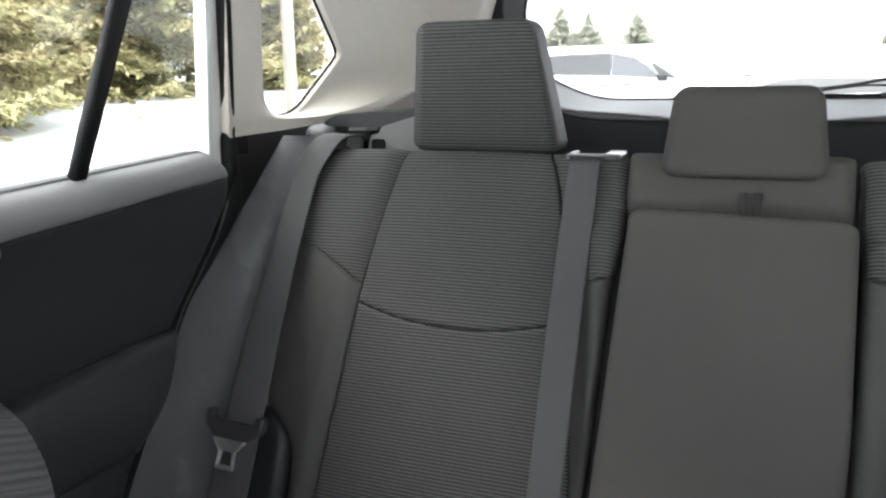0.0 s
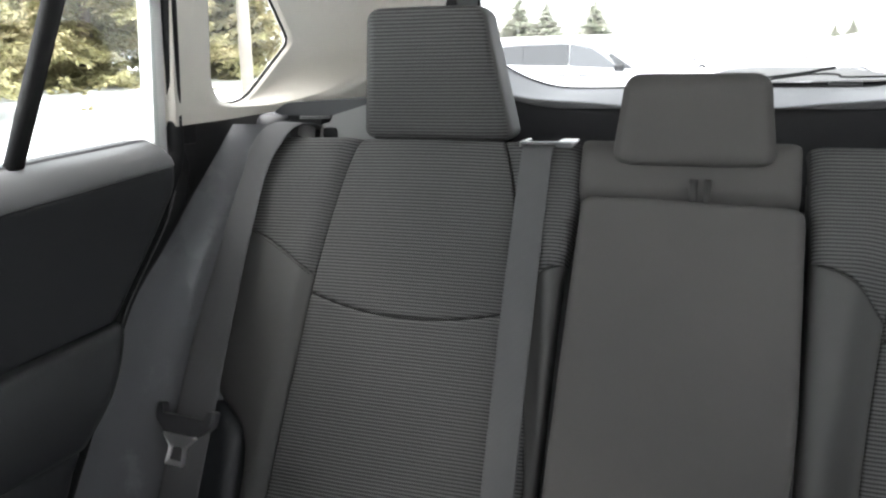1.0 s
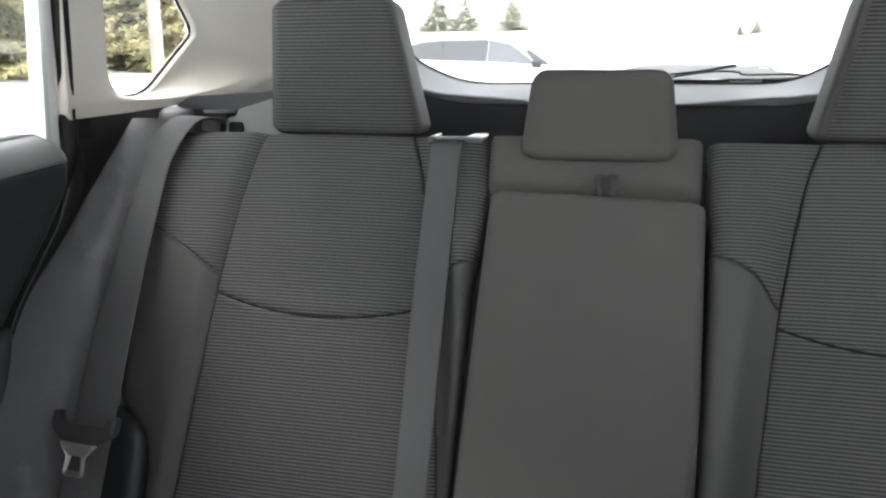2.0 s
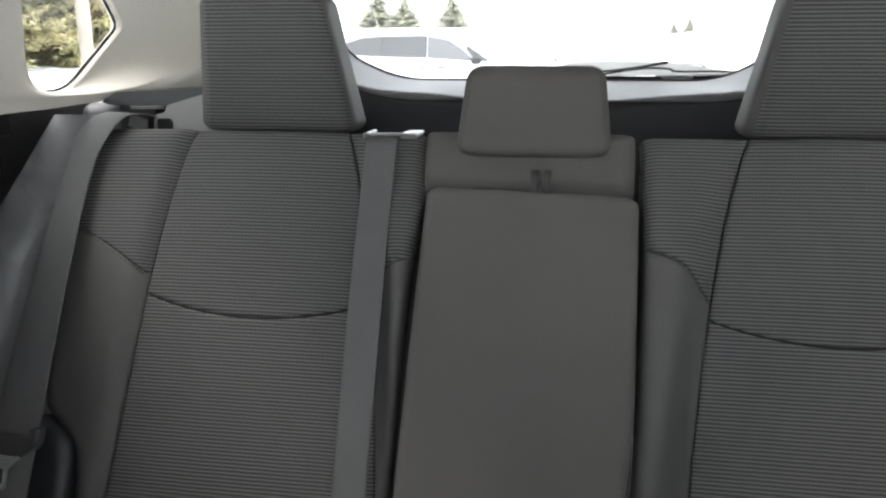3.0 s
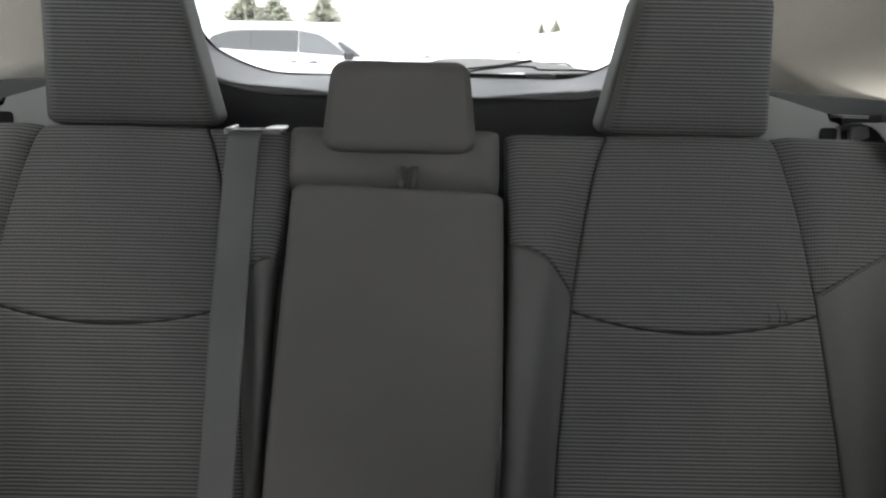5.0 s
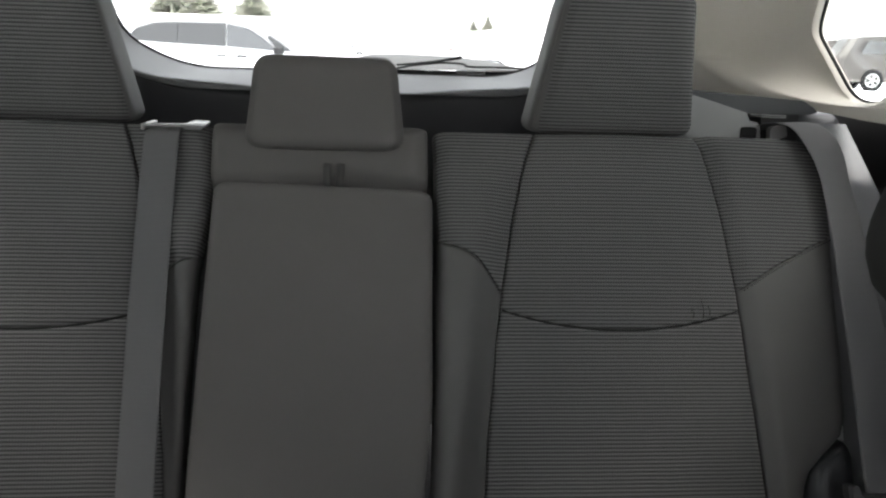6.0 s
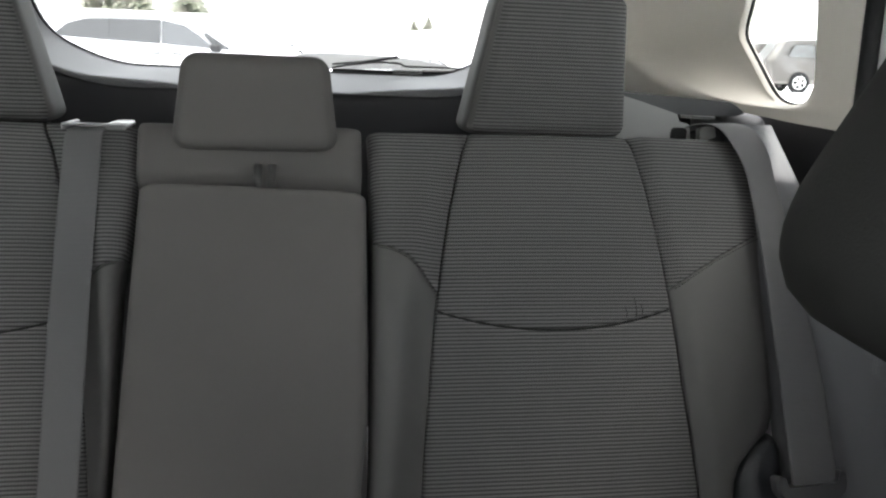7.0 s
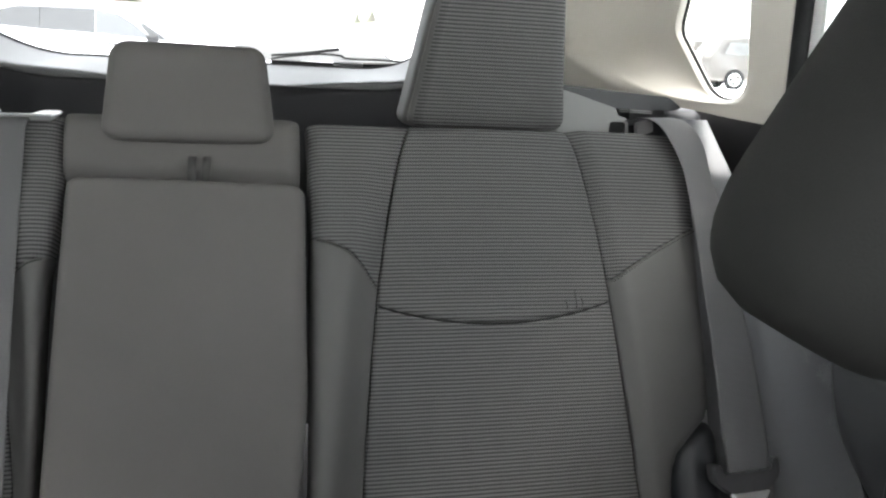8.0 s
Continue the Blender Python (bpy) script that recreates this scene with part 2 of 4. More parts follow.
def plate(name, loop, y, mat, parent, sgn=1, thick=0.004, label="", smooth=False):
    """A flat plate with the outline given in x-z, from y to y + thick."""
    bm = bmesh.new()
    lo = [bm.verts.new((sgn * p[0], y, p[1])) for p in loop]
    hi = [bm.verts.new((sgn * p[0], y + thick, p[1])) for p in loop]
    bm.faces.new(lo)
    bm.faces.new(hi[::-1])
    k = len(lo)
    for i in range(k):
        bm.faces.new((lo[i], hi[i], hi[(i + 1) % k], lo[(i + 1) % k]))
    bmesh.ops.recalc_face_normals(bm, faces=bm.faces)
    return part(name, bm, mat, parent, label, smooth)


def ribbon(name, path, widths, side, mat, parent, thick=0.0015, label=""):
    """A strap along a path, its width along the direction(s) side."""
    verts, faces = [], []
    k = len(path)
    for i, p in enumerate(path):
        p = Vector(p)
        s = Vector(side[i] if isinstance(side, list) else side).normalized() * widths[min(i, len(widths) - 1)] / 2
        d = (Vector(path[min(i + 1, k - 1)]) - Vector(path[max(i - 1, 0)])).normalized()
        nrm = s.cross(d).normalized() * thick / 2
        for e in (-1, -0.9, 0, 0.9, 1):
            verts.append(p + s * e + nrm * (1 if abs(e) < 1 else 0.2))
        for e in (1, 0.9, 0, -0.9, -1):
            verts.append(p + s * e - nrm * (1 if abs(e) < 1 else 0.2))
    for i in range(k - 1):
        for j in range(10):
            a, b = i * 10 + j, i * 10 + (j + 1) % 10
            faces.append((a, b, b + 10, a + 10))
    faces.append(tuple(range(9, -1, -1)))
    faces.append(tuple(range((k - 1) * 10, k * 10)))
    return mesh(name, verts, faces, mat, parent, label)


def spline(pts, n=12):
    """A smooth path through points in space."""
    pts = [Vector(p) for p in pts]
    out = []
    for i in range(len(pts) - 1):
        p0, p1, p2, p3 = pts[max(i - 1, 0)], pts[i], pts[i + 1], pts[min(i + 2, len(pts) - 1)]
        for j in range(n):
            t = j / n
            out.append(0.5 * (2 * p1 + (p2 - p0) * t + (2 * p0 - 5 * p1 + 4 * p2 - p3) * t * t + (3 * p1 - p0 - 3 * p2 + p3) * t ** 3))
    out.append(pts[-1])
    return out


def tube(name, path, radius, mat, parent, sides=10, label="", closed=False):
    """A round bar along a path; radius: one value, or one for each point."""
    verts, faces = [], []
    k = len(path)
    up = Vector((0.13, 0.31, 0.94))
    for i, p in enumerate(path):
        p = Vector(p)
        if closed:
            d = Vector(path[(i + 1) % k]) - Vector(path[i - 1])
        else:
            d = Vector(path[min(i + 1, k - 1)]) - Vector(path[max(i - 1, 0)])
        d.normalize()
        a = d.cross(up)
        if a.length < 0.1:
            a = d.cross(Vector((1, 0, 0)))
        a.normalize()
        b = d.cross(a)
        r = radius[i] if isinstance(radius, (list, tuple)) else radius
        for j in range(sides):
            an = 2 * math.pi * j / sides
            verts.append(p + (a * math.cos(an) + b * math.sin(an)) * r)
    for i in range(k if closed else k - 1):
        for j in range(sides):
            a0, a1 = i * sides + j, i * sides + (j + 1) % sides
            b0, b1 = ((i + 1) % k) * sides + j, ((i + 1) % k) * sides + (j + 1) % sides
            faces.append((a0, a1, b1, b0))
    if not closed:
        faces.append(tuple(range(sides - 1, -1, -1)))
        faces.append(tuple(range((k - 1) * sides, k * sides)))
    return mesh(name, verts, faces, mat, parent, label)


def box_bm(bm, lo, hi, bevel=0.0, segments=3):
    """Adds a box with rounded edges to a bmesh."""
    g = bmesh.ops.create_cube(bm, size=1.0)
    for v in g["verts"]:
        v.co = Vector([lerp(lo[i], hi[i], v.co[i] + 0.5) for i in range(3)])
    if bevel:
        es = list({e for v in g["verts"] for e in v.link_edges})
        bmesh.ops.bevel(bm, geom=es, offset=bevel, segments=segments, affect="EDGES", profile=0.5)
    return bm


def block(name, lo, hi, mat, parent=None, bevel=0.01, label="", segments=3):
    return part(name, box_bm(bmesh.new(), lo, hi, bevel, segments), mat, parent, label)


def cushion(name_front, name_cover, sections, front_mat, cover_mat, parent, power=5.0, count=56, share=0.93):
    """A padded block lofted through (z, half width, y front, y back, x middle). The face turned to -y is one mesh, the cover round it another."""
    rings = []
    for z, hw, yf, yb, xm in sections:
        ring = []
        for i in range(count):
            a = 2 * math.pi * i / count
            c, s = math.cos(a), math.sin(a)
            k = (abs(c) ** power + abs(s) ** power) ** (-1 / power)
            ring.append(Vector((xm + hw * c * k, (yf + yb) / 2 + (yb - yf) / 2 * s * k, z)))
        rings.append(ring)
    front_v, front_f, cover_v, cover_f = [], [], [], []
    m = len(rings)

    def is_front(i, j):
        z, hw, yf, yb, xm = sections[i]
        q = (rings[i][j] + rings[i][(j + 1) % count] + rings[min(i + 1, m - 1)][j]) / 3
        return q.y < (yf + yb) / 2 and abs(q.x - xm) < hw * share and 2 <= i < m - 3

    def add(vs, fs, pts, lift=0.0):
        b = len(vs)
        vs.extend(p + Vector((0, -lift, 0)) for p in pts)
        fs.append(tuple(range(b, b + len(pts))))

    for i in range(m - 1):
        for j in range(count):
            k = (j + 1) % count
            pts = [rings[i][j], rings[i][k], rings[i + 1][k], rings[i + 1][j]]
            if is_front(i, j):
                add(front_v, front_f, pts, 0.0012)
            add(cover_v, cover_f, pts)
    add(cover_v, cover_f, rings[0][::-1])
    add(cover_v, cover_f, rings[-1])
    out = []
    for nm, vs, fs, mat in ((name_front, front_v, front_f, front_mat), (name_cover, cover_v, cover_f, cover_mat)):
        bm = bmesh.new()
        bv = [bm.verts.new(v) for v in vs]
        for f in fs:
            bm.faces.new([bv[q] for q in f])
        bmesh.ops.remove_doubles(bm, verts=bm.verts, dist=0.0002)
        bmesh.ops.recalc_face_normals(bm, faces=bm.faces)
        if nm == name_front:
            # a thin pad: its rim turns down onto the cover
            rim = bmesh.ops.extrude_edge_only(bm, edges=[e for e in bm.edges if e.is_boundary])
            for v in rim["geom"]:
                if isinstance(v, bmesh.types.BMVert):
                    v.co.y += 0.004
        out.append(part(nm, bm, mat, parent))
    return out


CX = -0.01  # the middle plane of the seats
CW = 0.006  # and of the cabin's walls


# ---- the rear bench ----
SLOPE = -22.78
h_insert = curve((-0.45, 0.206), (-0.3, 0.192), (-0.2, 0.185), (-0.13, 0.178), (-0.06, 0.171), (0.0, 0.164), (0.05, 0.156), (0.105, 0.1465), (0.16, 0.1345), (0.2, 0.1235), (0.226, 0.112))


def smile(s):
    return -0.0505 + 0.027 * (2 * s - 1) ** 2


V_TOP, V_LOW = 0.226, -0.42


def stitches(name, seam, left, right, height, parent, sgn, count=34):
    """Dark thread in short stitches along a seam."""
    bm = bmesh.new()
    for i in range(2, count - 1):
        s = i / count
        v = seam(s)
        u = lerp(left(v), right(v), s)
        s2 = (i + 0.62) / count
        v2 = seam(s2)
        u2 = lerp(left(v2), right(v2), s2)
        a, b = Vector((sgn * u, -height(u, v) - 0.0004, v - 0.004)), Vector((sgn * u2, -height(u2, v2) - 0.0004, v2 - 0.004))
        n = Vector((0, 0, 0.0007))
        f = Vector((0, 0.0016, 0))
        quad = [bm.verts.new(p) for p in (a - n, b - n, b + n, a + n)]
        back = [bm.verts.new(p + f) for p in (a - n, b - n, b + n, a + n)]
        bm.faces.new(quad)
        for k in range(4):
            bm.faces.new((quad[k], quad[(k + 1) % 4], back[(k + 1) % 4], back[k]))
    bmesh.ops.recalc_face_normals(bm, faces=bm.faces)
    part(name, bm, SEAM, parent, "dark thread stitches", False)


def backrest(parent, sgn, outer_in, cut2):
    """The padded panels of an outer seat's back. Local x points outwards after the mirroring; outer_in: its inner edge as a function of v."""
    rise = 0.03

    def w_ins(u, v):
        h = h_insert(v)
        fold = 0.0016 * max(math.sin(u * 260), 0) * smoothstep(0.03, 0.07, u) * smoothstep(0.13, 0.1, u) * smoothstep(0.02, -0.02, v) if sgn > 0 and v > smile(0.5 + u / (2 * h)) else 0.0
        return 0.012 * (1 - (u / h) ** 2) * 0.6 + 0.004 * math.sin(v * 9) - fold

    def w_bol(u, v):
        h = h_insert(v)
        e = abs(u) - h
        if u < 0:
            return rise * smoothstep(0.0, 0.05, e) * smoothstep(0.24, 0.05, v)
        return 0.012 * smoothstep(0.0, 0.025, e) - 0.012 * max(e / 0.16, 0) ** 1.8

    pad("insert_upper", lambda v: -h_insert(v) + 0.0004, lambda v: h_insert(v) - 0.0004, smile, lambda s: V_TOP, w_ins, CLOTH, parent, sgn, (0.0035, 0.0035, 0.006, 0.02), nu=28, nv=30)
    pad("insert_lower", lambda v: -h_insert(v) + 0.0004, lambda v: h_insert(v) - 0.0004, lambda s: V_LOW, smile, w_ins, CLOTH, parent, sgn, (0.0035, 0.0035, 0.02, 0.006), nu=28, nv=30)
    # near-black cord that stands for the shade in the seam's groove
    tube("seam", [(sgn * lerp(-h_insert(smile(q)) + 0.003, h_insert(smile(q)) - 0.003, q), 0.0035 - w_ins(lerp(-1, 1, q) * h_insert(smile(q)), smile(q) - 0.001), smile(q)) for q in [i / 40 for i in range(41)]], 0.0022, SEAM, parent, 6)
    # outboard bolster: cloth above the slanting seam, vinyl below
    oe = curve((-0.45, 0.236), (-0.29, 0.238), (-0.26, 0.2415), (-0.238, 0.25), (-0.22, 0.268), (-0.205, 0.292), (-0.185, 0.31), (-0.1, 0.313), (0.0, 0.311), (0.085, 0.313), (0.14, 0.313), (0.18, 0.312), (0.205, 0.307), (0.219, 0.298), (0.226, 0.284))
    cut = lambda s: lerp(0.003, 0.084, s) + 0.003 * math.sin(math.pi * s)
    pad("shoulder_bolster", lambda v: h_insert(v) + 0.0004, oe, cut, lambda s: V_TOP, w_bol, CLOTH, parent, sgn, (0.0035, 0.018, 0.003, 0.018), nu=18, nv=22)
    pad("side_bolster", lambda v: h_insert(v) + 0.0004, oe, lambda s: V_LOW, cut, w_bol, VINYL, parent, sgn, (0.0035, 0.018, 0.02, 0.003), nu=18, nv=34)
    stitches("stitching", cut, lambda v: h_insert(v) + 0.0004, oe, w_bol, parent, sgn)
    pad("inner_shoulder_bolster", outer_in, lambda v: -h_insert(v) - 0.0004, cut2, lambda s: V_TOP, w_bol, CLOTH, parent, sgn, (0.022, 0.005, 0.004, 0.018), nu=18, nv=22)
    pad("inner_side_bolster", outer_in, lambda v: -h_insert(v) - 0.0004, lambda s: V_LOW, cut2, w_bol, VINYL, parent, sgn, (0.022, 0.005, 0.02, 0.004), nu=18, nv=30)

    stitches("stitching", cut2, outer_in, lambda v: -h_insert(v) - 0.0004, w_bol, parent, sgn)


def bench_shell(name, parent, u0, u1):
    """The board behind the padding."""
    block(name, (u0, 0.035, V_LOW), (u1, 0.11, V_TOP - 0.015), BLACK, parent, 0.02)


SEAT_R, SEAT_L = CX + 0.396, CX - 0.388
narrow = thing("rear_bench", pose(SEAT_R, 1.05, 1.0, SLOPE), "grey ribbed cloth rear seat back with vinyl side bolsters", "car seat")
backrest(narrow, 1, curve((-0.45, -0.262), (-0.26, -0.259), (-0.06, -0.2535), (0.065, -0.251), (0.14, -0.252), (0.226, -0.2545)), lambda s: lerp(0.064, -0.002, s) + 0.015 * math.sin(math.pi * s))
bench_shell("back_board", narrow, -0.25, 0.235)
# small creases: their shade is drawn as thin near-black lines on the cloth
for u, low, high in ((0.098, -0.034, -0.02), (0.112, -0.034, -0.008), (0.121, -0.03, -0.016)):
    tube("crease", [(u + 0.001 * math.sin(q * 5), -0.0055 + 0.003 * abs(q - 0.5), lerp(low, high, q)) for q in (0, 0.25, 0.5, 0.75, 1)], 0.0006, SEAM, narrow, 5, "small worn crease in the cloth, its shade drawn as a dark line")
wide = thing("rear_bench", pose(SEAT_L, 1.05, 1.0, SLOPE), "grey ribbed cloth rear seat back with a middle place", "car seat")
backrest(wide, -1, curve((-0.45, -0.201), (0.03, -0.219), (0.06, -0.225), (0.12, -0.232), (0.25, -0.228)), lambda s: lerp(0.042, -0.002, s) + 0.01 * math.sin(math.pi * s))
bench_shell("back_board", wide, -0.235, 0.52)
mid = CX - SEAT_L
pad("middle_shoulder", lambda v: mid - 0.157, lambda v: mid + 0.132 - corner(v, 0.122, 0.02), lambda s: 0.122, lambda s: V_TOP + 0.002, lambda u, v: 0.012 + 0.003 * math.sin((v - 0.13) * 32) - 0.02 * smoothstep(0.155, 0.135, v), PLAIN, wide, 1, (0.012, 0.022, 0.014, 0.022), nu=30, nv=20)


def arm_height(u, v):
    x = (u - mid + 0.007) / 0.146
    y = min(max((v + 0.42) / 0.56, 0), 1)
    return 0.026 + 0.007 * (1 - x ** 4) + 0.006 * math.sin(math.pi * y) + 0.0012 * math.sin(u * 41 + v * 23) * math.sin(v * 37)


arm = pad("folding_armrest", lambda v: mid - 0.1495 + 0.045 * min(v - 0.14, 0) + corner(v, 0.14, 0.014), lambda v: mid + 0.1365 - 0.012 * smoothstep(-0.13, -0.3, v) - corner(v, 0.131, 0.014), lambda s: V_LOW, lambda s: 0.14 - 0.008 * s, arm_height, PLAIN, wide, 1, (0.012, 0.012, 0.02, 0.008), 0.07, 36, 44, "plain grey folded-up centre armrest")
for k in (-1, 1):
    ribbon("pull_strap", spline([(mid + 0.006 + k * 0.009, -0.014, 0.168), (mid + 0.006 + k * 0.009, -0.026, 0.158), (mid + 0.006 + k * 0.008, -0.03, 0.14), (mid + 0.006 + k * 0.008, -0.01, 0.128)], 4), [0.0105], (1, 0, 0), STRAP, wide, 0.004)

seat_cushion = thing("rear_seat_cushion", None, "grey cloth rear bench cushion", "car seat")
block("cushion", (CX - 0.66, 0.42, 0.44), (CX + 0.66, 0.93, 0.63), CLOTH, seat_cushion, 0.05, segments=5)
block("base", (CX - 0.6, 0.46, 0.352), (CX + 0.6, 1.0, 0.45), BLACK, seat_cushion, 0.01)


# head restraints
def dense(h, edge, n=22):
    return sorted({*[edge * (1 - math.cos(math.pi / 2 * i / 6)) for i in range(7)], *[lerp(edge, h - edge, i / n) for i in range(n + 1)], *[h - edge * (1 - math.cos(math.pi / 2 * i / 6)) for i in range(7)]})


def restraint(matrix, h, w0, w1, f0, f1, b0, b1, front, cover, label, edge=0.018, power=6.0, shift=0.0):
    ob = thing("head_restraint", matrix, label, "headrest", "rear head restraints")
    secs = []
    for z in dense(h, edge):
        t = z / h
        e = min(z, h - z)
        q = 1 - min(e / edge, 1)
        k = edge * (1 - math.sqrt(max(1 - q * q, 0)))
        f, b = lerp(f0, f1, t) + k, lerp(b0, b1, t) - k
        secs.append((z, lerp(w0, w1, t) - k, f, max(b, f + 0.008), shift * t))
    cushion("front_panel", "cover", secs, front, cover, ob, power)
    for side in (-1, 1):
        share, deep, thick, mat = (0.955, 0.0005, 0.001, cover) if front != cover else (0.925, 0.0006, 0.0006, VINYL)
        bow = 1 - (1 - share ** power) ** (1 / power)
        tube("piping", [(side * hw * share, f + (b - f) / 2 * bow + deep, z) for z, hw, f, b, xm in secs[4:-4]], thick, mat, ob, 6)
    for x in (-0.055, 0.055):
        tube("post", [(x, (f0 + b0) / 2 + 0.02, -0.05), (x, (f0 + b0) / 2 + 0.02, 0.03)], 0.006, BLACK, ob)
    return ob


for side, cx in ((1, SEAT_R), (-1, SEAT_L)):
    restraint(pose(cx, 1.139, 1.203), 0.196, 0.123, 0.0895, 0.01, -0.04, 0.105, 0.05, CLOTH, VINYL, "tall grey ribbed cloth headrest with smooth sides")
restraint(pose(CX - 0.007, 1.095, 1.178), 0.1225, 0.108, 0.094, -0.004, 0.034, 0.085, 0.08, PLAIN, PLAIN, "low plain grey headrest of the middle seat", 0.02, 5.0)

# belts
mid_belt = thing("seat_belt", None, "grey webbing belt of the middle seat", "seat belt", "rear belts")
ribbon("webbing", spline([(-0.229, 1.16, 1.197), (-0.229, 1.133, 1.199), (-0.2292, 1.114, 1.19), (-0.2295, 1.093, 1.157), (-0.2305, 1.06, 1.09), (-0.232, 1.013, 0.99), (-0.234, 0.94, 0.815), (-0.236, 0.858, 0.62)], 10), [0.0455], (1, 0, 0), WEB, mid_belt, 0.002)
part("belt_guide", box_bm(box_bm(box_bm(bmesh.new(), (-0.255, 1.111, 1.2038), (-0.18, 1.12, 1.208), 0.002), (-0.257, 1.115, 1.1985), (-0.25, 1.18, 1.2075), 0.003), (-0.204, 1.115, 1.1995), (-0.178, 1.18, 1.2078), 0.0035), GLOSS, mid_belt, "bright plastic belt guide")
# dark block added for the shade where the belt runs under its guide
block("slot", (-0.255, 1.15, 1.17), (-0.199, 1.2, 1.2), RUBBER, mid_belt, 0.003)

for sgn in (1, -1):
    belt = thing("seat_belt", None, "grey webbing belt with a steel tongue hanging from the shoulder", "seat belt", "rear belts")
    path = [(0.634, 1.235, 1.21), (0.65, 1.18, 1.226), (0.666, 1.142, 1.222), (0.681, 1.113, 1.19), (0.691, 1.088, 1.14), (0.696, 1.053, 1.077), (0.7005, 1.012, 1.0), (0.704, 0.966, 0.915), (0.703, 0.914, 0.82), (0.702, 0.81, 0.62)]
    path = spline([(CW + sgn * x, y, z) for x, y, z in path], 10)
    sides = []
    for i in range(len(path)):
        t = i / (len(path) - 1)
        sides.append((1.0, sgn * lerp(0.45, 0.0, smoothstep(0.2, 0.6, t)), 0.0))
    ribbon("webbing", path, [lerp(0.048, 0.065, smoothstep(1.1, 0.85, p.z)) + 0.024 * smoothstep(1.15, 1.215, p.z) for p in path], sides, WEB, belt, 0.002)
    tg = thing("tongue", Matrix.Translation((CW + sgn * (0.7125 if sgn < 0 else 0.694), 0.905 if sgn < 0 else 0.894, 0.8105 if sgn < 0 else 0.782)) @ Euler((radians(-22), radians(-sgn * 3), 0.0)).to_matrix().to_4x4())
    tg.parent = belt
    shape = rounded([(-0.05, 0.016), (-0.041, 0.017), (-0.037, 0.002), (0.037, 0.002), (0.041, 0.017), (0.05, 0.016), (0.05, -0.006), (0.027, -0.026), (-0.027, -0.026), (-0.05, -0.006)], [0.004, 0.004, 0.004, 0.004, 0.004, 0.004, 0.008, 0.008, 0.008, 0.008], 3)
    bm = bmesh.new()
    rings = []
    for inset, y in ((1.0, 0.007), (1.0, -0.007), (0.94, -0.0105)):
        rings.append([bm.verts.new((p.x * inset, y, (p.y + 0.005) * inset - 0.005)) for p in shape])
    for a in range(2):
        for i in range(len(shape)):
            j = (i + 1) % len(shape)
            bm.faces.new((rings[a][i], rings[a][j], rings[a + 1][j], rings[a + 1][i]))
    bm.faces.new(rings[2])
    bm.faces.new(rings[0][::-1])
    bmesh.ops.recalc_face_normals(bm, faces=bm.faces)
    part("grip", bm, BUCKLE, tg, "black plastic grip", False)
    rim = spokes(rounded([(-0.029, -0.017), (-0.029, -0.024), (-0.017, -0.03), (-0.0145, -0.04), (-0.0165, -0.064), (0.0165, -0.064), (0.0145, -0.04), (0.017, -0.03), (0.029, -0.024), (0.029, -0.017)], [0.002, 0.003, 0.006, 0.006, 0.006, 0.006, 0.006, 0.006, 0.003, 0.002], 4), (0, -0.046), 60)
    hole = spokes(rounded([(-0.0085, -0.036), (0.0085, -0.036), (0.0105, -0.056), (-0.0105, -0.056)], [0.002] * 4, 3), (0, -0.046), 60)
    bm = bmesh.new()
    k = len(hole)
    vs = [[bm.verts.new((p.x, y, p.y - 0.006)) for p in lp] for lp, y in ((hole, -0.010), ([p.lerp(h, 0.25) for p, h in zip(rim, hole)], -0.0125), (rim, -0.010), (rim, -0.007), (hole, -0.007))]
    for a in range(5):
        for i in range(k):
            bm.faces.new((vs[a][i], vs[a][(i + 1) % k], vs[(a + 1) % 5][(i + 1) % k], vs[(a + 1) % 5][i]))
    bmesh.ops.recalc_face_normals(bm, faces=bm.faces)
    part("tongue_plate", bm, CHROME, tg, "polished steel tongue", False)


# ---- the car's sides ----
def side_frame(sgn, x):
    """Local x runs along the car, local -y points into the cabin. sgn 1: the side at +x."""
    if sgn < 0:
        return Matrix(((0, -1, 0, CW - x), (1, 0, 0, 0), (0, 0, 1, 0), (0, 0, 0, 1)))
    return Matrix(((0, 1, 0, CW + x), (-1, 0, 0, 0), (0, 0, 1, 0), (0, 0, 0, 1)))


door_end = curve((0.3, 0.60), (0.65, 0.62), (0.83, 0.707), (0.9, 0.764), (0.99, 0.818), (1.1, 0.925), (1.14, 0.95), (1.3, 0.955))


def trim_section(z, t, back):
    """A point of the trim beside the bench: a rounded front edge, then a roll towards the seat. Above the door it starts at a slanting crease."""
    crease = 1.022 + back + (z - 1.119) * 1.2
    y0 = lerp(door_end(z) - 0.03, crease, smoothstep(1.0, 1.1, z))
    y1 = max(1.054 + 0.42 * (z - 1.0), y0 + 0.002)
    x0 = 0.786 - 0.026 * smoothstep(1.02, 1.1, z)
    x1 = 0.8 - 0.04 * smoothstep(1.02, 1.12, z)
    a, b, c = (1 - t) ** 2, 2 * t * (1 - t), t * t
    return a * x0 + b * x1 + c * 0.69, a * y0 + b * y1 + c * (y1 + 0.01)


def quarter_outline(front, lean, tip, back):
    return rounded([(front + lean, 1.55), (front - 0.004, 1.262), (front + 0.1, 1.258), (tip, 1.365), (back, 1.55)], [0.01, 0.05, 0.04, 0.022, 0.03], 8)


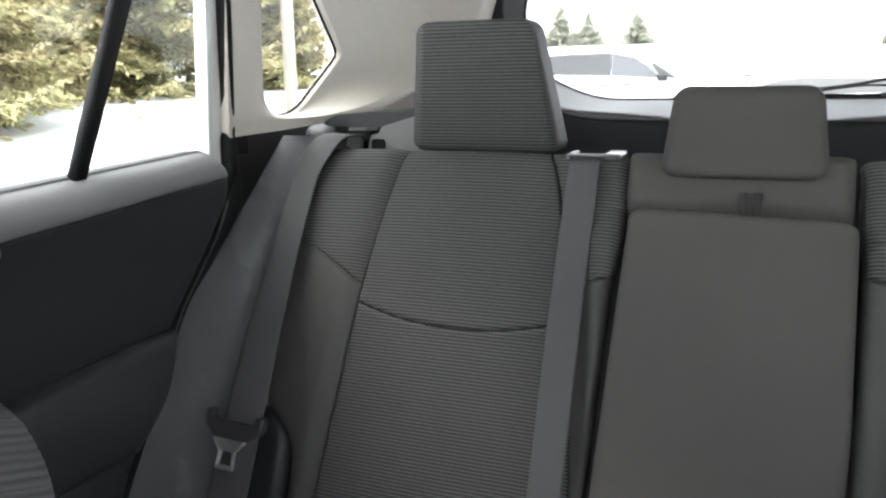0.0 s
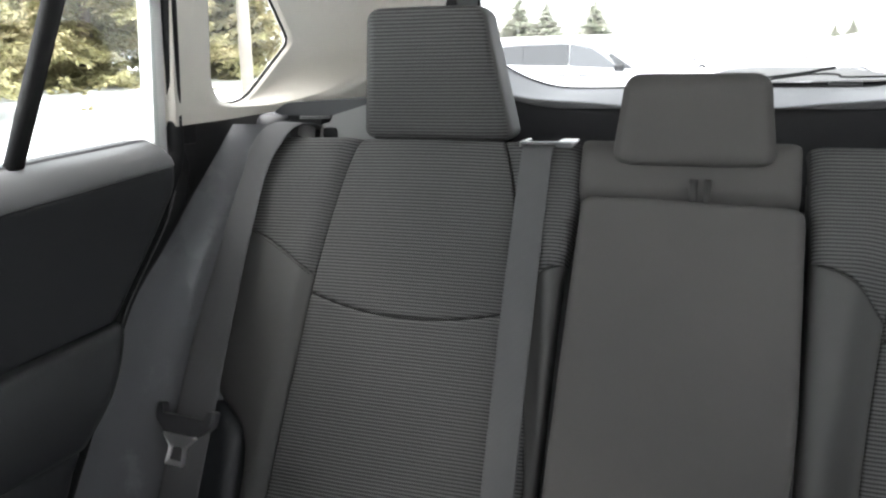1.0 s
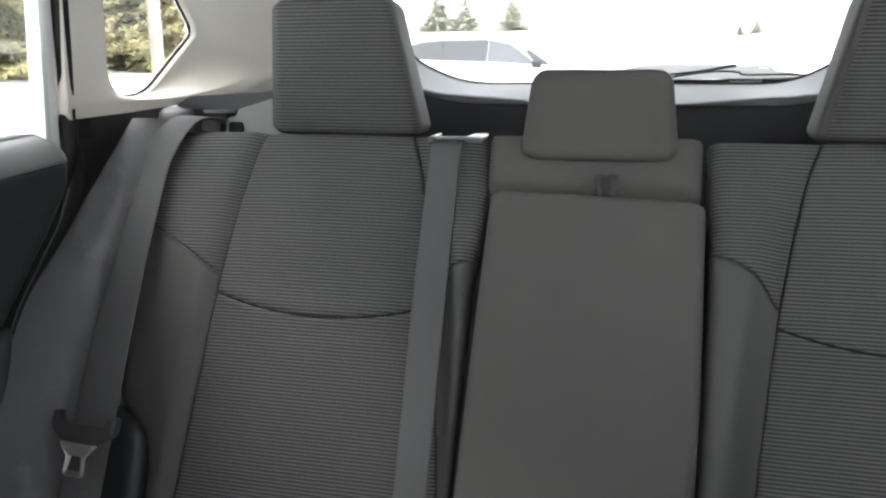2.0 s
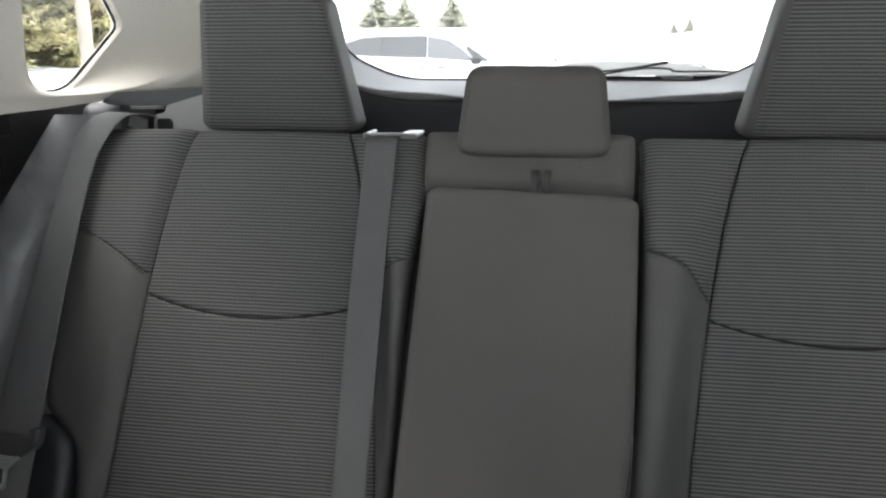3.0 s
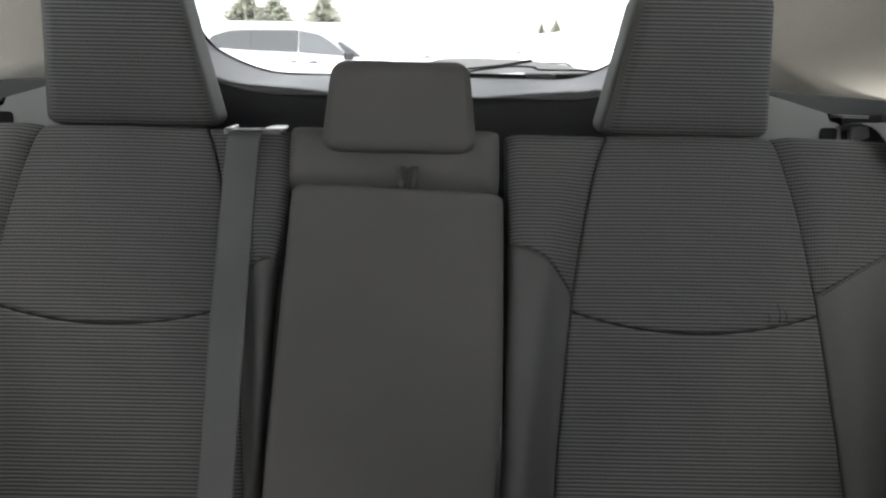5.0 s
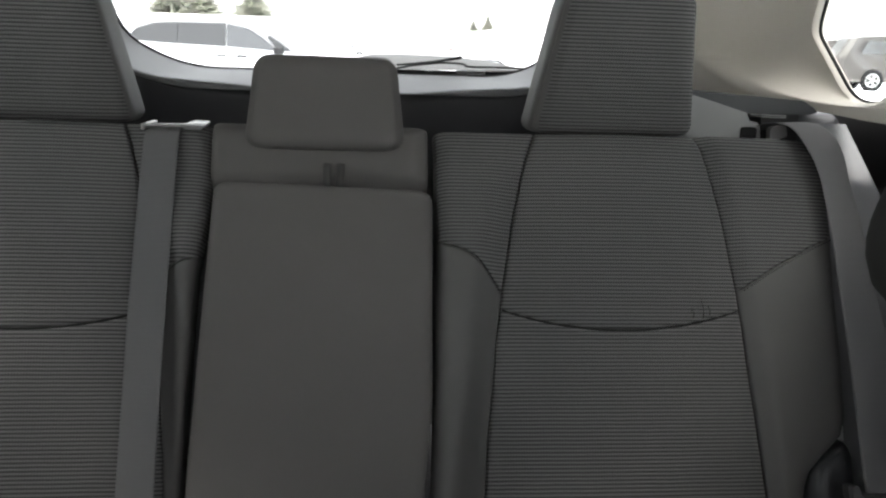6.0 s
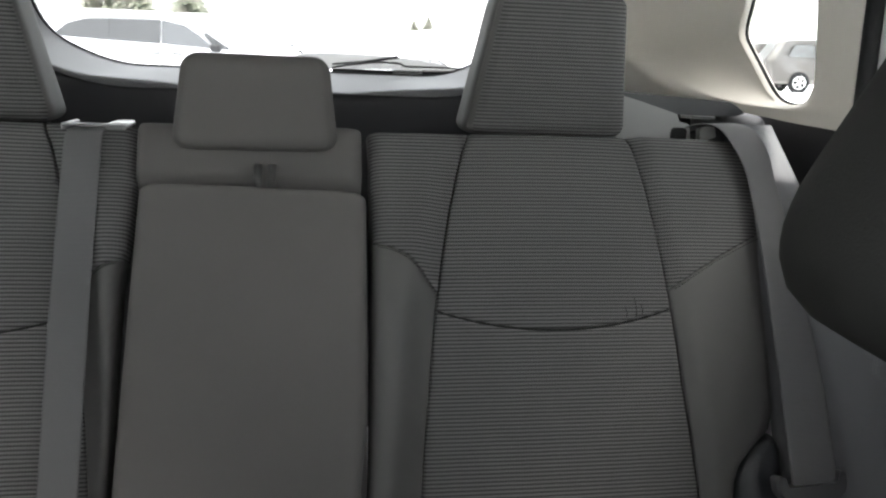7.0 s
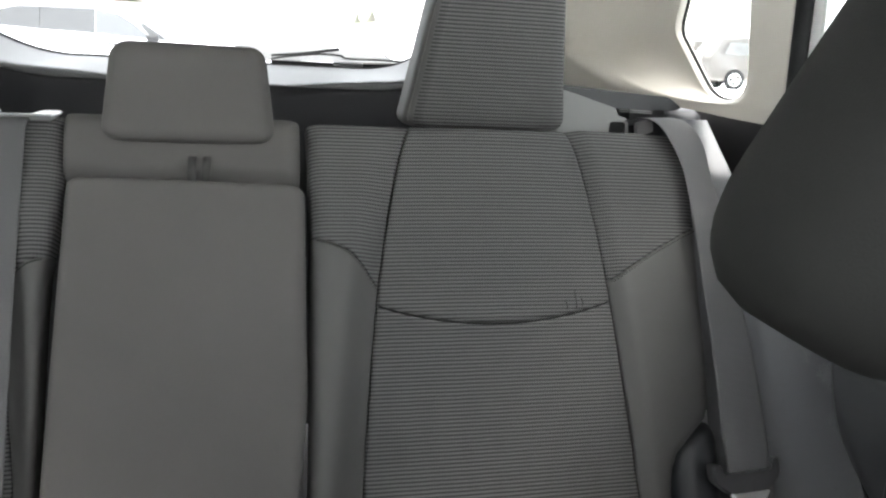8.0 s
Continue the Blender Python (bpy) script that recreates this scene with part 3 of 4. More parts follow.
for sgn in (-1, 1):
    k = -sgn  # mirror of the local outline
    QUARTER = quarter_outline(1.084, 0.015, 1.358, 1.2) if sgn < 0 else quarter_outline(1.092, 0.05, 1.326, 1.275)
    # rear door
    door = thing("door_1" if sgn < 0 else "door_2", side_frame(sgn, 0.73), "black car door trim with a soft dark upper edge", "car door", kind="structure")
    line1 = lambda s: lerp(1.127, 1.18, s)
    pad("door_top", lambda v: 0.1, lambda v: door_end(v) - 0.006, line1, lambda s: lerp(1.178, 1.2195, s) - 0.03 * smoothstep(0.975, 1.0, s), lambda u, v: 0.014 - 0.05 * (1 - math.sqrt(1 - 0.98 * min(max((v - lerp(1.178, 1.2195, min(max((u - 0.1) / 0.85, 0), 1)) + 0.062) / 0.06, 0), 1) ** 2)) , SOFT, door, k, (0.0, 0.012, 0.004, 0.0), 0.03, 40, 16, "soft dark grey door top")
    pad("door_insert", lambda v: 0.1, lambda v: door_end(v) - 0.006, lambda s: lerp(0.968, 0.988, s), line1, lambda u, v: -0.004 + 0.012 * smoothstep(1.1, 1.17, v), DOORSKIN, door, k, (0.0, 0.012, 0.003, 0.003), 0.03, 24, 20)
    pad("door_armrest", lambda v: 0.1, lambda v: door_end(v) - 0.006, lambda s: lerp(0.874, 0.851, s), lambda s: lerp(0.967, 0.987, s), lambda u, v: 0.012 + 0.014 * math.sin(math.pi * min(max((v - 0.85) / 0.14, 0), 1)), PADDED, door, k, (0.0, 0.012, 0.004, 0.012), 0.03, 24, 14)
    pad("door_pocket", lambda v: 0.1, lambda v: door_end(v) - 0.006, lambda s: 0.4, lambda s: lerp(0.873, 0.85, s), lambda u, v: 0.008, DOORSKIN, door, k, (0.0, 0.012, 0.01, 0.004), 0.03, 24, 14)
    block("door_handle", (k * 0.49 - 0.055, -0.026, 1.14), (k * 0.49 + 0.055, -0.004, 1.16), CHROME, door, 0.008, "chrome inner door handle")
    block("door_skin", (k * 0.1 if k > 0 else -0.99, 0.085, 0.36), (0.99 if k > 0 else -0.1, 0.105, 1.2), PAINT, door, 0.008)
    plate("window_pane", [(0.12, 1.2), (0.965, 1.2), (0.985, 1.58), (0.3, 1.58)], 0.035, PANE, door, k, 0.004).visible_shadow = False
    # divider bar and the frame at the end of the glass
    bar = [(k * lerp(0.6965, 0.872, t), 0.028, lerp(1.203, 1.58, t)) for t in (0, 0.25, 0.5, 0.75, 1)]
    ribbon("window_divider", bar, [0.021, 0.024, 0.027, 0.03, 0.033], (1, 0, 0), RUBBER, door, 0.014)
    edge = block("frame_edge", (0.957, 0.036, 1.17), (0.985, 0.058, 1.58), PAINT, door, 0.002, "white painted frame edge")
    for v in edge.data.vertices:
        v.co.x = k * (v.co.x + 0.075 * (v.co.z - 1.21))
    if k < 0:
        edge.data.flip_normals()
    seal = [(k * (door_end(z) + 0.012), 0.03, z) for z in (0.4, 0.5, 0.6, 0.7, 0.8, 0.9, 1.0, 1.06, 1.1, 1.13)] + [(k * 0.99, 0.03, 1.18), (k * 0.998, 0.03, 1.24), (k * 1.014, 0.03, 1.58)]
    tube("door_seal", spline(seal, 4), 0.012, RUBBER, door)
    block("seal_channel", (0.985 if k > 0 else -1.07, 0.045, 1.2), (1.07 if k > 0 else -0.985, 0.06, 1.58), RUBBER, door, 0.003)
    tube("inner_seal", spline([*[(k * (door_end(z) + 0.03), 0.034, z) for z in (0.6, 0.75, 0.9, 1.0)], (k * 0.93, 0.034, 1.06), (k * 0.978, 0.034, 1.1), (k * 1.0, 0.034, 1.13), (k * 1.01, 0.036, 1.17), (k * 1.008, 0.04, 1.24), (k * 1.024, 0.04, 1.58)], 6), 0.013, RUBBER, door)
    tube("seal_lip", spline([(k * (door_end(z) + 0.014), 0.012, z) for z in (0.89, 0.95, 1.0, 1.05, 1.1, 1.14)], 4), 0.0011, BUCKLE, door)

    # pillar trim with the quarter window
    pil = thing("wall_west" if sgn < 0 else "wall_east", side_frame(sgn, 0.75), "beige moulded pillar trim round a quarter window", "pillar trim", kind="structure")

    def relief(u, v, rim):
        d = math.hypot((u - 1.15) / 0.465, (v - 1.46) / 0.205)
        d0 = min(math.hypot((rim.x - 1.15) / 0.465, (rim.y - 1.46) / 0.205), 0.95)
        deep = 0.026 + 0.038 * smoothstep(1.1, 1.4, u)
        t = min(max((d - d0) / (1 - d0), 0), 1)
        return deep * smoothstep(0.98, 1.12, u) * t ** 2.2 + 0.5 * max(v - 1.25, 0) * smoothstep(0.985, 1.1, d)

    outer = [(0.985 if sgn < 0 else 1.003, 1.232), (1.27, 1.246), (1.88, 1.246), (1.84, 1.6), (1.012 if sgn < 0 else 1.03, 1.6)]
    frame_panel("pillar_trim", QUARTER, outer, (1.15, 1.42), relief, BEIGE, pil, k, n=160, m=60, lip=0.02)
    ring = [(k * p.x, 0.014, p.y) for p in resample(QUARTER, 90)]
    tube("quarter_seal", ring, 0.0032, RUBBER, pil, 8, closed=True)
    plate("quarter_pane", QUARTER, 0.024, PANE, pil, k, 0.004).visible_shadow = False
    block("outer_skin", (1.0 if k > 0 else -1.98, 0.07, 0.36), (1.98 if k > 0 else -1.0, 0.09, 1.235), PAINT, pil, 0.01)
    plate("outer_pillar", [(1.46, 1.22), (1.95, 1.22), (1.88, 1.6), (1.42, 1.6)], 0.045, PAINT, pil, k, 0.02)
    # dark trim under the pillar: from the door's edge to the seat
    verts, faces = [], []
    for i in range(61):
        z = 0.4 + 0.825 * i / 60
        for j in range(41):
            x, y = trim_section(z, j / 40, 0.0 if sgn < 0 else 0.055)
            verts.append((CW + sgn * x, y, z))
    for i in range(60):
        for j in range(40):
            q = (i * 41 + j, i * 41 + j + 1, (i + 1) * 41 + j + 1, (i + 1) * 41 + j)
            faces.append(q if sgn < 0 else q[::-1])
    low = mesh("lower_trim", verts, faces, DARK)
    low.parent = pil
    low.matrix_parent_inverse = pil.matrix_world.inverted()
    plate("upper_garnish", [(1.0, 1.075), (1.32, 1.1), (1.32, 1.25), (1.035, 1.25)], 0.043, BLACK, pil, k, 0.015)
    # cargo side trim behind the bench
    block("cargo_trim", (1.24 if k > 0 else -1.9, -0.07, 0.5), (1.9 if k > 0 else -1.24, 0.03, 1.238), DOORSKIN, pil, 0.02)
    # end of the parcel shelf: a dark cap over a grey bracket with a latch hole
    rear = thing("shelf_holder", Matrix.Translation((CW, 0, 0.002)), "grey shelf bracket under a black cap behind the seat", "bracket", "shelf brackets")
    plate("bracket", rounded([(0.45, 1.16), (0.45, 1.274), (0.525, 1.2565), (0.595, 1.2365), (0.599, 1.2255), (0.616, 1.222), (0.621, 1.19), (0.585, 1.16)], [0.004, 0.004, 0.02, 0.004, 0.004, 0.006, 0.005, 0.005], 4), 1.19, GREY, rear, sgn, 0.16)
    plate("cap", rounded([(0.47, 1.24), (0.47, 1.268), (0.69, 1.256), (0.714, 1.24), (0.70, 1.2355), (0.61, 1.2355)], [0.004, 0.006, 0.01, 0.006, 0.004, 0.006], 4), 1.205, DOORSKIN, rear, sgn, 0.3)
    # near-black plate that stands for the shade inside a hole
    plate("latch_hole", rounded([(0.587, 1.196), (0.587, 1.2165), (0.611, 1.2165), (0.611, 1.196)], [0.006] * 4, 3), 1.186, RUBBER, rear, sgn, 0.03)
    plate("slot", [(0.64, 1.19), (0.64, 1.238), (0.7, 1.24), (0.7, 1.19)], 1.235, BLACK, rear, sgn, 0.03)
    for z in (1.2315, 1.2345):
        tube("slot_edge", [(sgn * 0.605, 1.2, z), (sgn * 0.63, 1.199, z - 0.0006), (sgn * 0.66, 1.198, z - 0.001)], 0.0009, GLOSS, rear, 6, "thin light edge of a slot")
    plate("bezel", rounded([(0.627, 1.196), (0.624, 1.2155), (0.632, 1.22), (0.648, 1.221), (0.652, 1.205)], [0.002, 0.003, 0.003, 0.004, 0.003], 3), 1.172, GREY, rear, sgn, 0.012, "pale plastic belt bezel")
    cover = thing("hinge_cover", pose(SEAT_R if sgn > 0 else SEAT_L, 1.05, 1.0, SLOPE), "black rounded plastic cover beside the seat back", "cover", "hinge covers")
    pad("shell", lambda v: 0.243, lambda v: 0.316, lambda s: -0.45, lambda s: -0.2 - 0.035 * (1 - s) ** 2, lambda u, v: 0.012, DOORSKIN, cover, sgn, (0.03, 0.025, 0.01, 0.03), 0.06, 16, 20)
    # hard edge along the top of the seat back
    top = thing("seat_top_trim", pose(SEAT_R if sgn > 0 else SEAT_L, 1.05, 1.0, SLOPE), "grey plastic edge on top of the seat back", "trim", "seat top trims")
    block("edge", (sgn * 0.205 - 0.042, 0.006, 0.216), (sgn * 0.205 + 0.042, 0.026, 0.2265), GLOSS, top, 0.003)
    block("release", (sgn * 0.138 - 0.011, 0.006, 0.216), (sgn * 0.138 + 0.011, 0.026, 0.2265), GLOSS, top, 0.003)

# ---- hatch, roof, floor and front ----
hatch = thing("wall_south", pose(CX, 1.9, 0, 0), "black hatch door trim round the rear window", "hatch", kind="structure")
REAR = rounded([(-0.36, 1.263), (0.37, 1.263), (0.482, 1.325), (0.508, 1.452), (0.47, 1.54), (-0.47, 1.54), (-0.508, 1.452), (-0.482, 1.325)], [0.12, 0.12, 0.05, 0.05, 0.03, 0.03, 0.05, 0.05], 8)


LEAN = 0.6  # how far the rear window leans forward


def ledge_depth(v):
    return 0.2 * smoothstep(1.38, 1.28, v) + 0.03


def ledge_relief(u, v, rim):
    d = math.hypot(u - rim.x, v - rim.y)
    return LEAN * max(v - 1.257, 0) + ledge_depth(rim.y) * min(d / 0.044, 1) ** 0.9


def lower_relief(u, v, rim):
    return LEAN * max(rim.y - 1.257, 0) + ledge_depth(rim.y + 0.04) - 0.004


LEDGE_RIM = rounded([(-0.35, 1.2275), (0.37, 1.2275), (0.5, 1.287), (0.55, 1.45), (0.50, 1.58), (-0.50, 1.58), (-0.55, 1.45), (-0.5, 1.287)], [0.12, 0.12, 0.06, 0.05, 0.03, 0.03, 0.05, 0.06], 8)
frame_panel("hatch_ledge", REAR, LEDGE_RIM, (0, 1.4), ledge_relief, LEDGE, hatch, 1, n=200, m=16)
frame_panel("hatch_panel", LEDGE_RIM, [(-0.68, 0.5), (0.68, 0.5), (0.63, 1.6), (-0.63, 1.6)], (0, 1.4), lower_relief, LINER, hatch, 1, n=200, m=12, lip=0.01)
pane = plate("rear_pane", REAR, 0.012, PRIVACY, hatch, 1, 0.004)
pane.visible_shadow = False
tube("window_seal", [(p.x, 0.004 - LEAN * max(p.y - 1.257, 0), p.y) for p in resample(REAR, 160)], 0.0042, RUBBER, hatch, 8, closed=True)
for v in pane.data.vertices:
    v.co.y -= LEAN * (v.co.z - 1.257)
plate("outer_skin", [(-0.75, 0.4), (0.75, 0.4), (0.72, 1.24), (-0.72, 1.24)], 0.06, PAINT, hatch, 1, 0.03)
plate("roof_spoiler", [(-0.6, 1.6), (0.6, 1.6), (0.6, 1.64), (-0.6, 1.64)], -0.15, PAINT, hatch, 1, 0.1)

wiper = thing("rear_wiper", pose(0, 1.955, 0), "black rear window wiper with a grey cowl", "wiper")
cowl = plate("cowl", rounded([(-0.004, 1.291), (0.03, 1.305), (0.09, 1.3085), (0.258, 1.307), (0.376, 1.29), (0.427, 1.279), (0.05, 1.27)], [0.01, 0.02, 0.04, 0.05, 0.05, 0.006, 0.01], 5), 0.02, GREY, wiper, 1, 0.03)
for v in cowl.data.vertices:
    v.co.y += 2.0 * max(v.co.z - 1.272, 0)
tube("arm", spline([(0.1, 0.0, 1.283), (0.18, -0.006, 1.292), (0.253, -0.006, 1.305)], 6), [0.0022 + 0.0018 * i / 12 for i in range(13)], BLACK, wiper)
tube("arm", spline([(0.1, 0.0, 1.275), (0.141, -0.006, 1.283), (0.207, -0.01, 1.291), (0.258, -0.008, 1.2895), (0.272, -0.006, 1.284), (0.36, -0.004, 1.2845), (0.42, 0, 1.283)], 6), 0.0024, BLACK, wiper)
tube("blade", spline([(0.1, 0.0, 1.268), (0.22, -0.004, 1.269), (0.32, -0.004, 1.27), (0.43, 0.0, 1.276)], 6), 0.0045, RUBBER, wiper)
block("clip", (0.24, -0.014, 1.267), (0.31, 0.0, 1.276), GLOSS, wiper, 0.003)

roof = tagged(block("ceiling", (-0.8, -0.42, 1.6), (0.78, 2.0, 1.64), HEADLINER, None, 0.01), "beige headliner", "ceiling", kind="structure")
# out of view: rails added to narrow the light from the side windows
for sgn in (-1, 1):
    tagged(block("trim", (CW + sgn * 0.75 - 0.05, -0.42, 1.485), (CW + sgn * 0.75 + 0.05, 0.98, 1.602), BEIGE, None, 0.02), "unseen beige roof rail trim, added to cut the side light", "trim", kind="structure")
floor = tagged(block("floor", (-0.8, -1.3, -0.02), (0.78, 2.0, 0.35), CARPET, None, 0.01), "black carpet floor of the car", "floor", kind="structure")
frontwall = thing("wall_north", None, "black dashboard under the windscreen", "dashboard", kind="structure")
block("dashboard", (-0.78, -1.25, 0.35), (0.76, -0.75, 1.12), BLACK, frontwall, 0.06, segments=5)
ws = mesh("windscreen", [(-0.72, -1.25, 1.13), (0.7, -1.25, 1.13), (0.66, -0.42, 1.62), (-0.68, -0.42, 1.62)], [(0, 1, 2, 3)], PANE, frontwall)
ws.visible_shadow = False
for sgn in (-1, 1):
    tube("pillar", [(CX + sgn * 0.75, -1.2, 1.12), (CX + sgn * 0.68, -0.4, 1.61)], 0.05, BEIGE, frontwall)
    tube("pillar", [(CX + sgn * 0.76, 0.14, 0.9), (CX + sgn * 0.71, 0.18, 1.61)], 0.07, BEIGE, frontwall)
    block("front_door", (CX + sgn * 0.77 - 0.03, -1.2, 0.35), (CX + sgn * 0.77 + 0.03, 0.14, 1.2), DOORSKIN, frontwall, 0.02)

# ---- front seats ----
half_low = curve((-0.2, 0.24), (0.45, 0.235), (0.53, 0.215), (0.57, 0.185), (0.6, 0.14), (0.63, 0.11), (0.67, 0.09))
half_high = curve((-0.2, 0.285), (0.55, 0.286), (0.6, 0.276), (0.618, 0.268), (0.627, 0.26), (0.634, 0.251), (0.641, 0.235), (0.648, 0.195), (0.656, 0.12))
head_half = curve((0.0, 0.058), (0.006, 0.08), (0.013, 0.102), (0.022, 0.115), (0.035, 0.1215), (0.05, 0.123), (0.065, 0.119), (0.088, 0.1045), (0.12, 0.084), (0.135, 0.0745), (0.15, 0.064), (0.19, 0.042), (0.21, 0.035), (0.225, 0.025))
for sgn, xs, y0, z0, yh, zh, half, end in ((-1, 0.426, -0.1, 0.637, 0.09, 1.28, half_high, 0.648), (1, 0.355, 0.11, 0.49, 0.235, 1.194, half_low, 0.62)):
    fs = thing("front_chair", pose(CX + sgn * xs, y0, z0, -20), "dark woven cloth front seat", "car seat", "front seats")
    pad("backrest", lambda v: -half(v), half, lambda s: -0.15, lambda s: end, lambda u, v: 0.03, WOVEN, fs, 1, (0.015, 0.015, 0.03, 0.015), 0.03, 24, 110)
    block("back_board", (-0.19, 0.05, -0.15), (0.19, 0.1, 0.56), BLACK, fs, 0.03)
    block("cushion", (-0.24, -0.52, -0.12), (0.24, 0.02, 0.0), WOVEN, fs, 0.05, segments=4)
    base = thing("base", Matrix.Rotation(radians(20), 4, "X"))
    base.parent = fs
    block("rail", (-0.2, -0.36, 0.35 - z0), (-0.14, 0.06, 0.02), BLACK, base, 0.01)
    block("rail", (0.14, -0.36, 0.35 - z0), (0.2, 0.06, 0.02), BLACK, base, 0.01)
    if sgn < 0:
        yh, zh = 0.0, 1.2
    head = thing("head_restraint", pose(CX + sgn * (xs + 0.003), yh, zh + 0.003), "charcoal front seat headrest with rounded lower corners", "headrest", "front head restraints")
    secs = []
    for z in dense(0.225, 0.04):
        e = min(z, 0.225 - z)
        q = 1 - min(e / 0.04, 1)
        kk = 0.04 * (1 - math.sqrt(max(1 - q * q, 0)))
        secs.append((z, head_half(z), kk, max(0.115 - kk, kk + 0.02), 0.0))
    cushion("front_panel", "cover", secs, CHARCOAL, CHARCOAL, head, 2.6, share=0.6)
    for x in (-0.028, 0.028):
        tube("post", [(x, 0.06, -0.14), (x, 0.06, 0.05)], 0.006, BLACK, head)

# ---- outside ----
def ground_height(x, y):
    bank = (0.72 + 0.35 * smoothstep(6.5, 9.5, y)) * smoothstep(-3.5, -8.5, x) * smoothstep(-10, 2, y) * smoothstep(60, 30, y)
    rise = 0.27 * smoothstep(8, 18, y) + 1.5 * smoothstep(45, 100, y) + 0.42 * smoothstep(6, 16, x) + 0.6 * smoothstep(28, 36, y) * smoothstep(14, 20, x)
    # added far rises: white ground in place of glare over the far trees' feet
    glare_hill = 3.3 * smoothstep(70, 90, y) * smoothstep(2, -6, x) + 2.9 * smoothstep(104, 120, y) * smoothstep(-2, 4, x)
    return bank + rise + glare_hill + 0.05 * noise.noise((x * 0.3, y * 0.3, 0))


verts, faces = [], []
xs = [-900, -300, -120, -60, -40, *range(-30, 31, 1), 40, 60, 120, 300, 900]
ys = [-900, -300, -100, -40, -20, *range(-12, 61, 1), 64, 68, 71, 74, 77, 80, 83, 86, 89, 92, 96, 100, 104, 108, 112, 116, 120, 130, 300, 900]
for y in ys:
    for x in xs:
        verts.append((x, y, ground_height(x, y)))
n = len(xs)
for j in range(len(ys) - 1):
    for i in range(n - 1):
        faces.append((j * n + i, j * n + i + 1, (j + 1) * n + i + 1, (j + 1) * n + i))
tagged(mesh("ground", verts, faces, SNOW), "snow-covered car park", "ground", kind="structure")


def spruce(x, y, height, spread, seed, near=True):
    """A spruce: whorls of drooping branches with side twigs, every twig set with needle sprays."""
    rnd = random.Random(seed)
    z0 = ground_height(x, y) - 0.1
    tree = thing("spruce_tree", pose(x, y, z0), "green spruce tree with drooping branches in snow", "tree", "spruces")
    tube("trunk", [(0, 0, 0), (0.03, 0, height * 0.5), (0, 0, height)], [0.016 * height, 0.01 * height, 0.01], BARK, tree, 8)
    verts, faces = [], []
    gauge = 1.0 if near else 0.55 * spread

    def twig(p, s, size, wide, tilt):
        """A flat spray of needles from p along s, broad in its middle."""
        w = s.cross(Vector((rnd.uniform(-tilt, tilt), rnd.uniform(-tilt, tilt), 1))).normalized() * size * wide
        k = len(verts)
        verts.extend((p - w * 0.3, p - w + s * size * 0.4, p + s * size, p + w + s * size * 0.4, p + w * 0.3))
        faces.append((k, k + 1, k + 2, k + 3, k + 4))

    rows = int(height / ((0.2 if near else 0.11) * gauge))
    for i in range(rows):
        t = (i + 0.6 * rnd.random()) / rows
        z = height * (0.03 + 0.97 * t)
        reach = spread * (1 - t) ** (0.85 if near else 1.0) + 0.06 * gauge
        for b in range(10 if near else 8):
            a = rnd.uniform(0, 2 * math.pi)
            r = reach * rnd.uniform(0.6, 1.1)
            droop, lift = rnd.uniform(0.15, 0.42), rnd.uniform(0.12, 0.3)
            d = Vector((math.cos(a), math.sin(a), 0))
            side = Vector((-d.y, d.x, 0))
            m = max(4, int(r / (0.075 * gauge)))
            for q in range(m):
                f = 0.08 + 0.92 * (q + rnd.random()) / m
                p = d * r * f + Vector((0, 0, z - droop * r * f + lift * r * f ** 3 + rnd.uniform(-0.03, 0.03) * gauge))
                out = min(0.5 * gauge, 0.1 * gauge + 0.55 * r * (1.05 - f)) * rnd.uniform(0.6, 1.1)
                for e in (-1, 1):
                    lead = (side * e + d * rnd.uniform(0.4, 0.9) + Vector((0, 0, rnd.uniform(-0.45, 0.0)))).normalized()
                    for c in range(max(1, int(out / (0.11 * gauge)))):
                        at = p + lead * (0.11 * gauge * c) + Vector((0, 0, -0.25 * 0.11 * gauge * c))
                        for h in range(4):
                            s = (lead + Vector((rnd.uniform(-0.6, 0.6), rnd.uniform(-0.6, 0.6), rnd.uniform(-0.35, 0.25)))).normalized()
                            twig(at, s, 0.11 * gauge * rnd.uniform(0.6, 1.3), rnd.uniform(0.13, 0.22), 0.9)
                for h in range(2):
                    s = Vector((rnd.uniform(-0.5, 0.5), rnd.uniform(-0.5, 0.5), -1)).normalized()
                    twig(p, s, 0.13 * gauge * rnd.uniform(0.5, 1.2), rnd.uniform(0.12, 0.2), 3.0)
    mesh("crown", verts, faces, NEEDLES if near else HAZE_NEEDLES, tree, smooth=False)
    return tree


SPRUCES = [(-9.5, 7.0, 7.5, 2.3), (-10.0, 11.0, 8.5, 2.5), (-9.2, 13.8, 7.0, 1.7), (-13, 7.5, 9, 2.7), (-13.5, 12.8, 9, 2.7), (-12, 17.5, 7.5, 2.0)]
for i, (x, y, h, s) in enumerate(SPRUCES):
    spruce(x, y, h, s, i)
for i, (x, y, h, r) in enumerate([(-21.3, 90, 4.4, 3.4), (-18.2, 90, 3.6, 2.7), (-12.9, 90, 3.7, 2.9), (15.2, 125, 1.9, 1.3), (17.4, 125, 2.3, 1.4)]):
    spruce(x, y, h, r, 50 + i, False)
pole = thing("utility_pole", pose(-6.84, 10.85, ground_height(-6.84, 10.85) - 0.2), "weathered pale wooden pole in snow", "pole")
tube("shaft", [(0, 0, 0), (-0.02, -0.03, 9)], [0.1, 0.07], POLE, pole, 16)


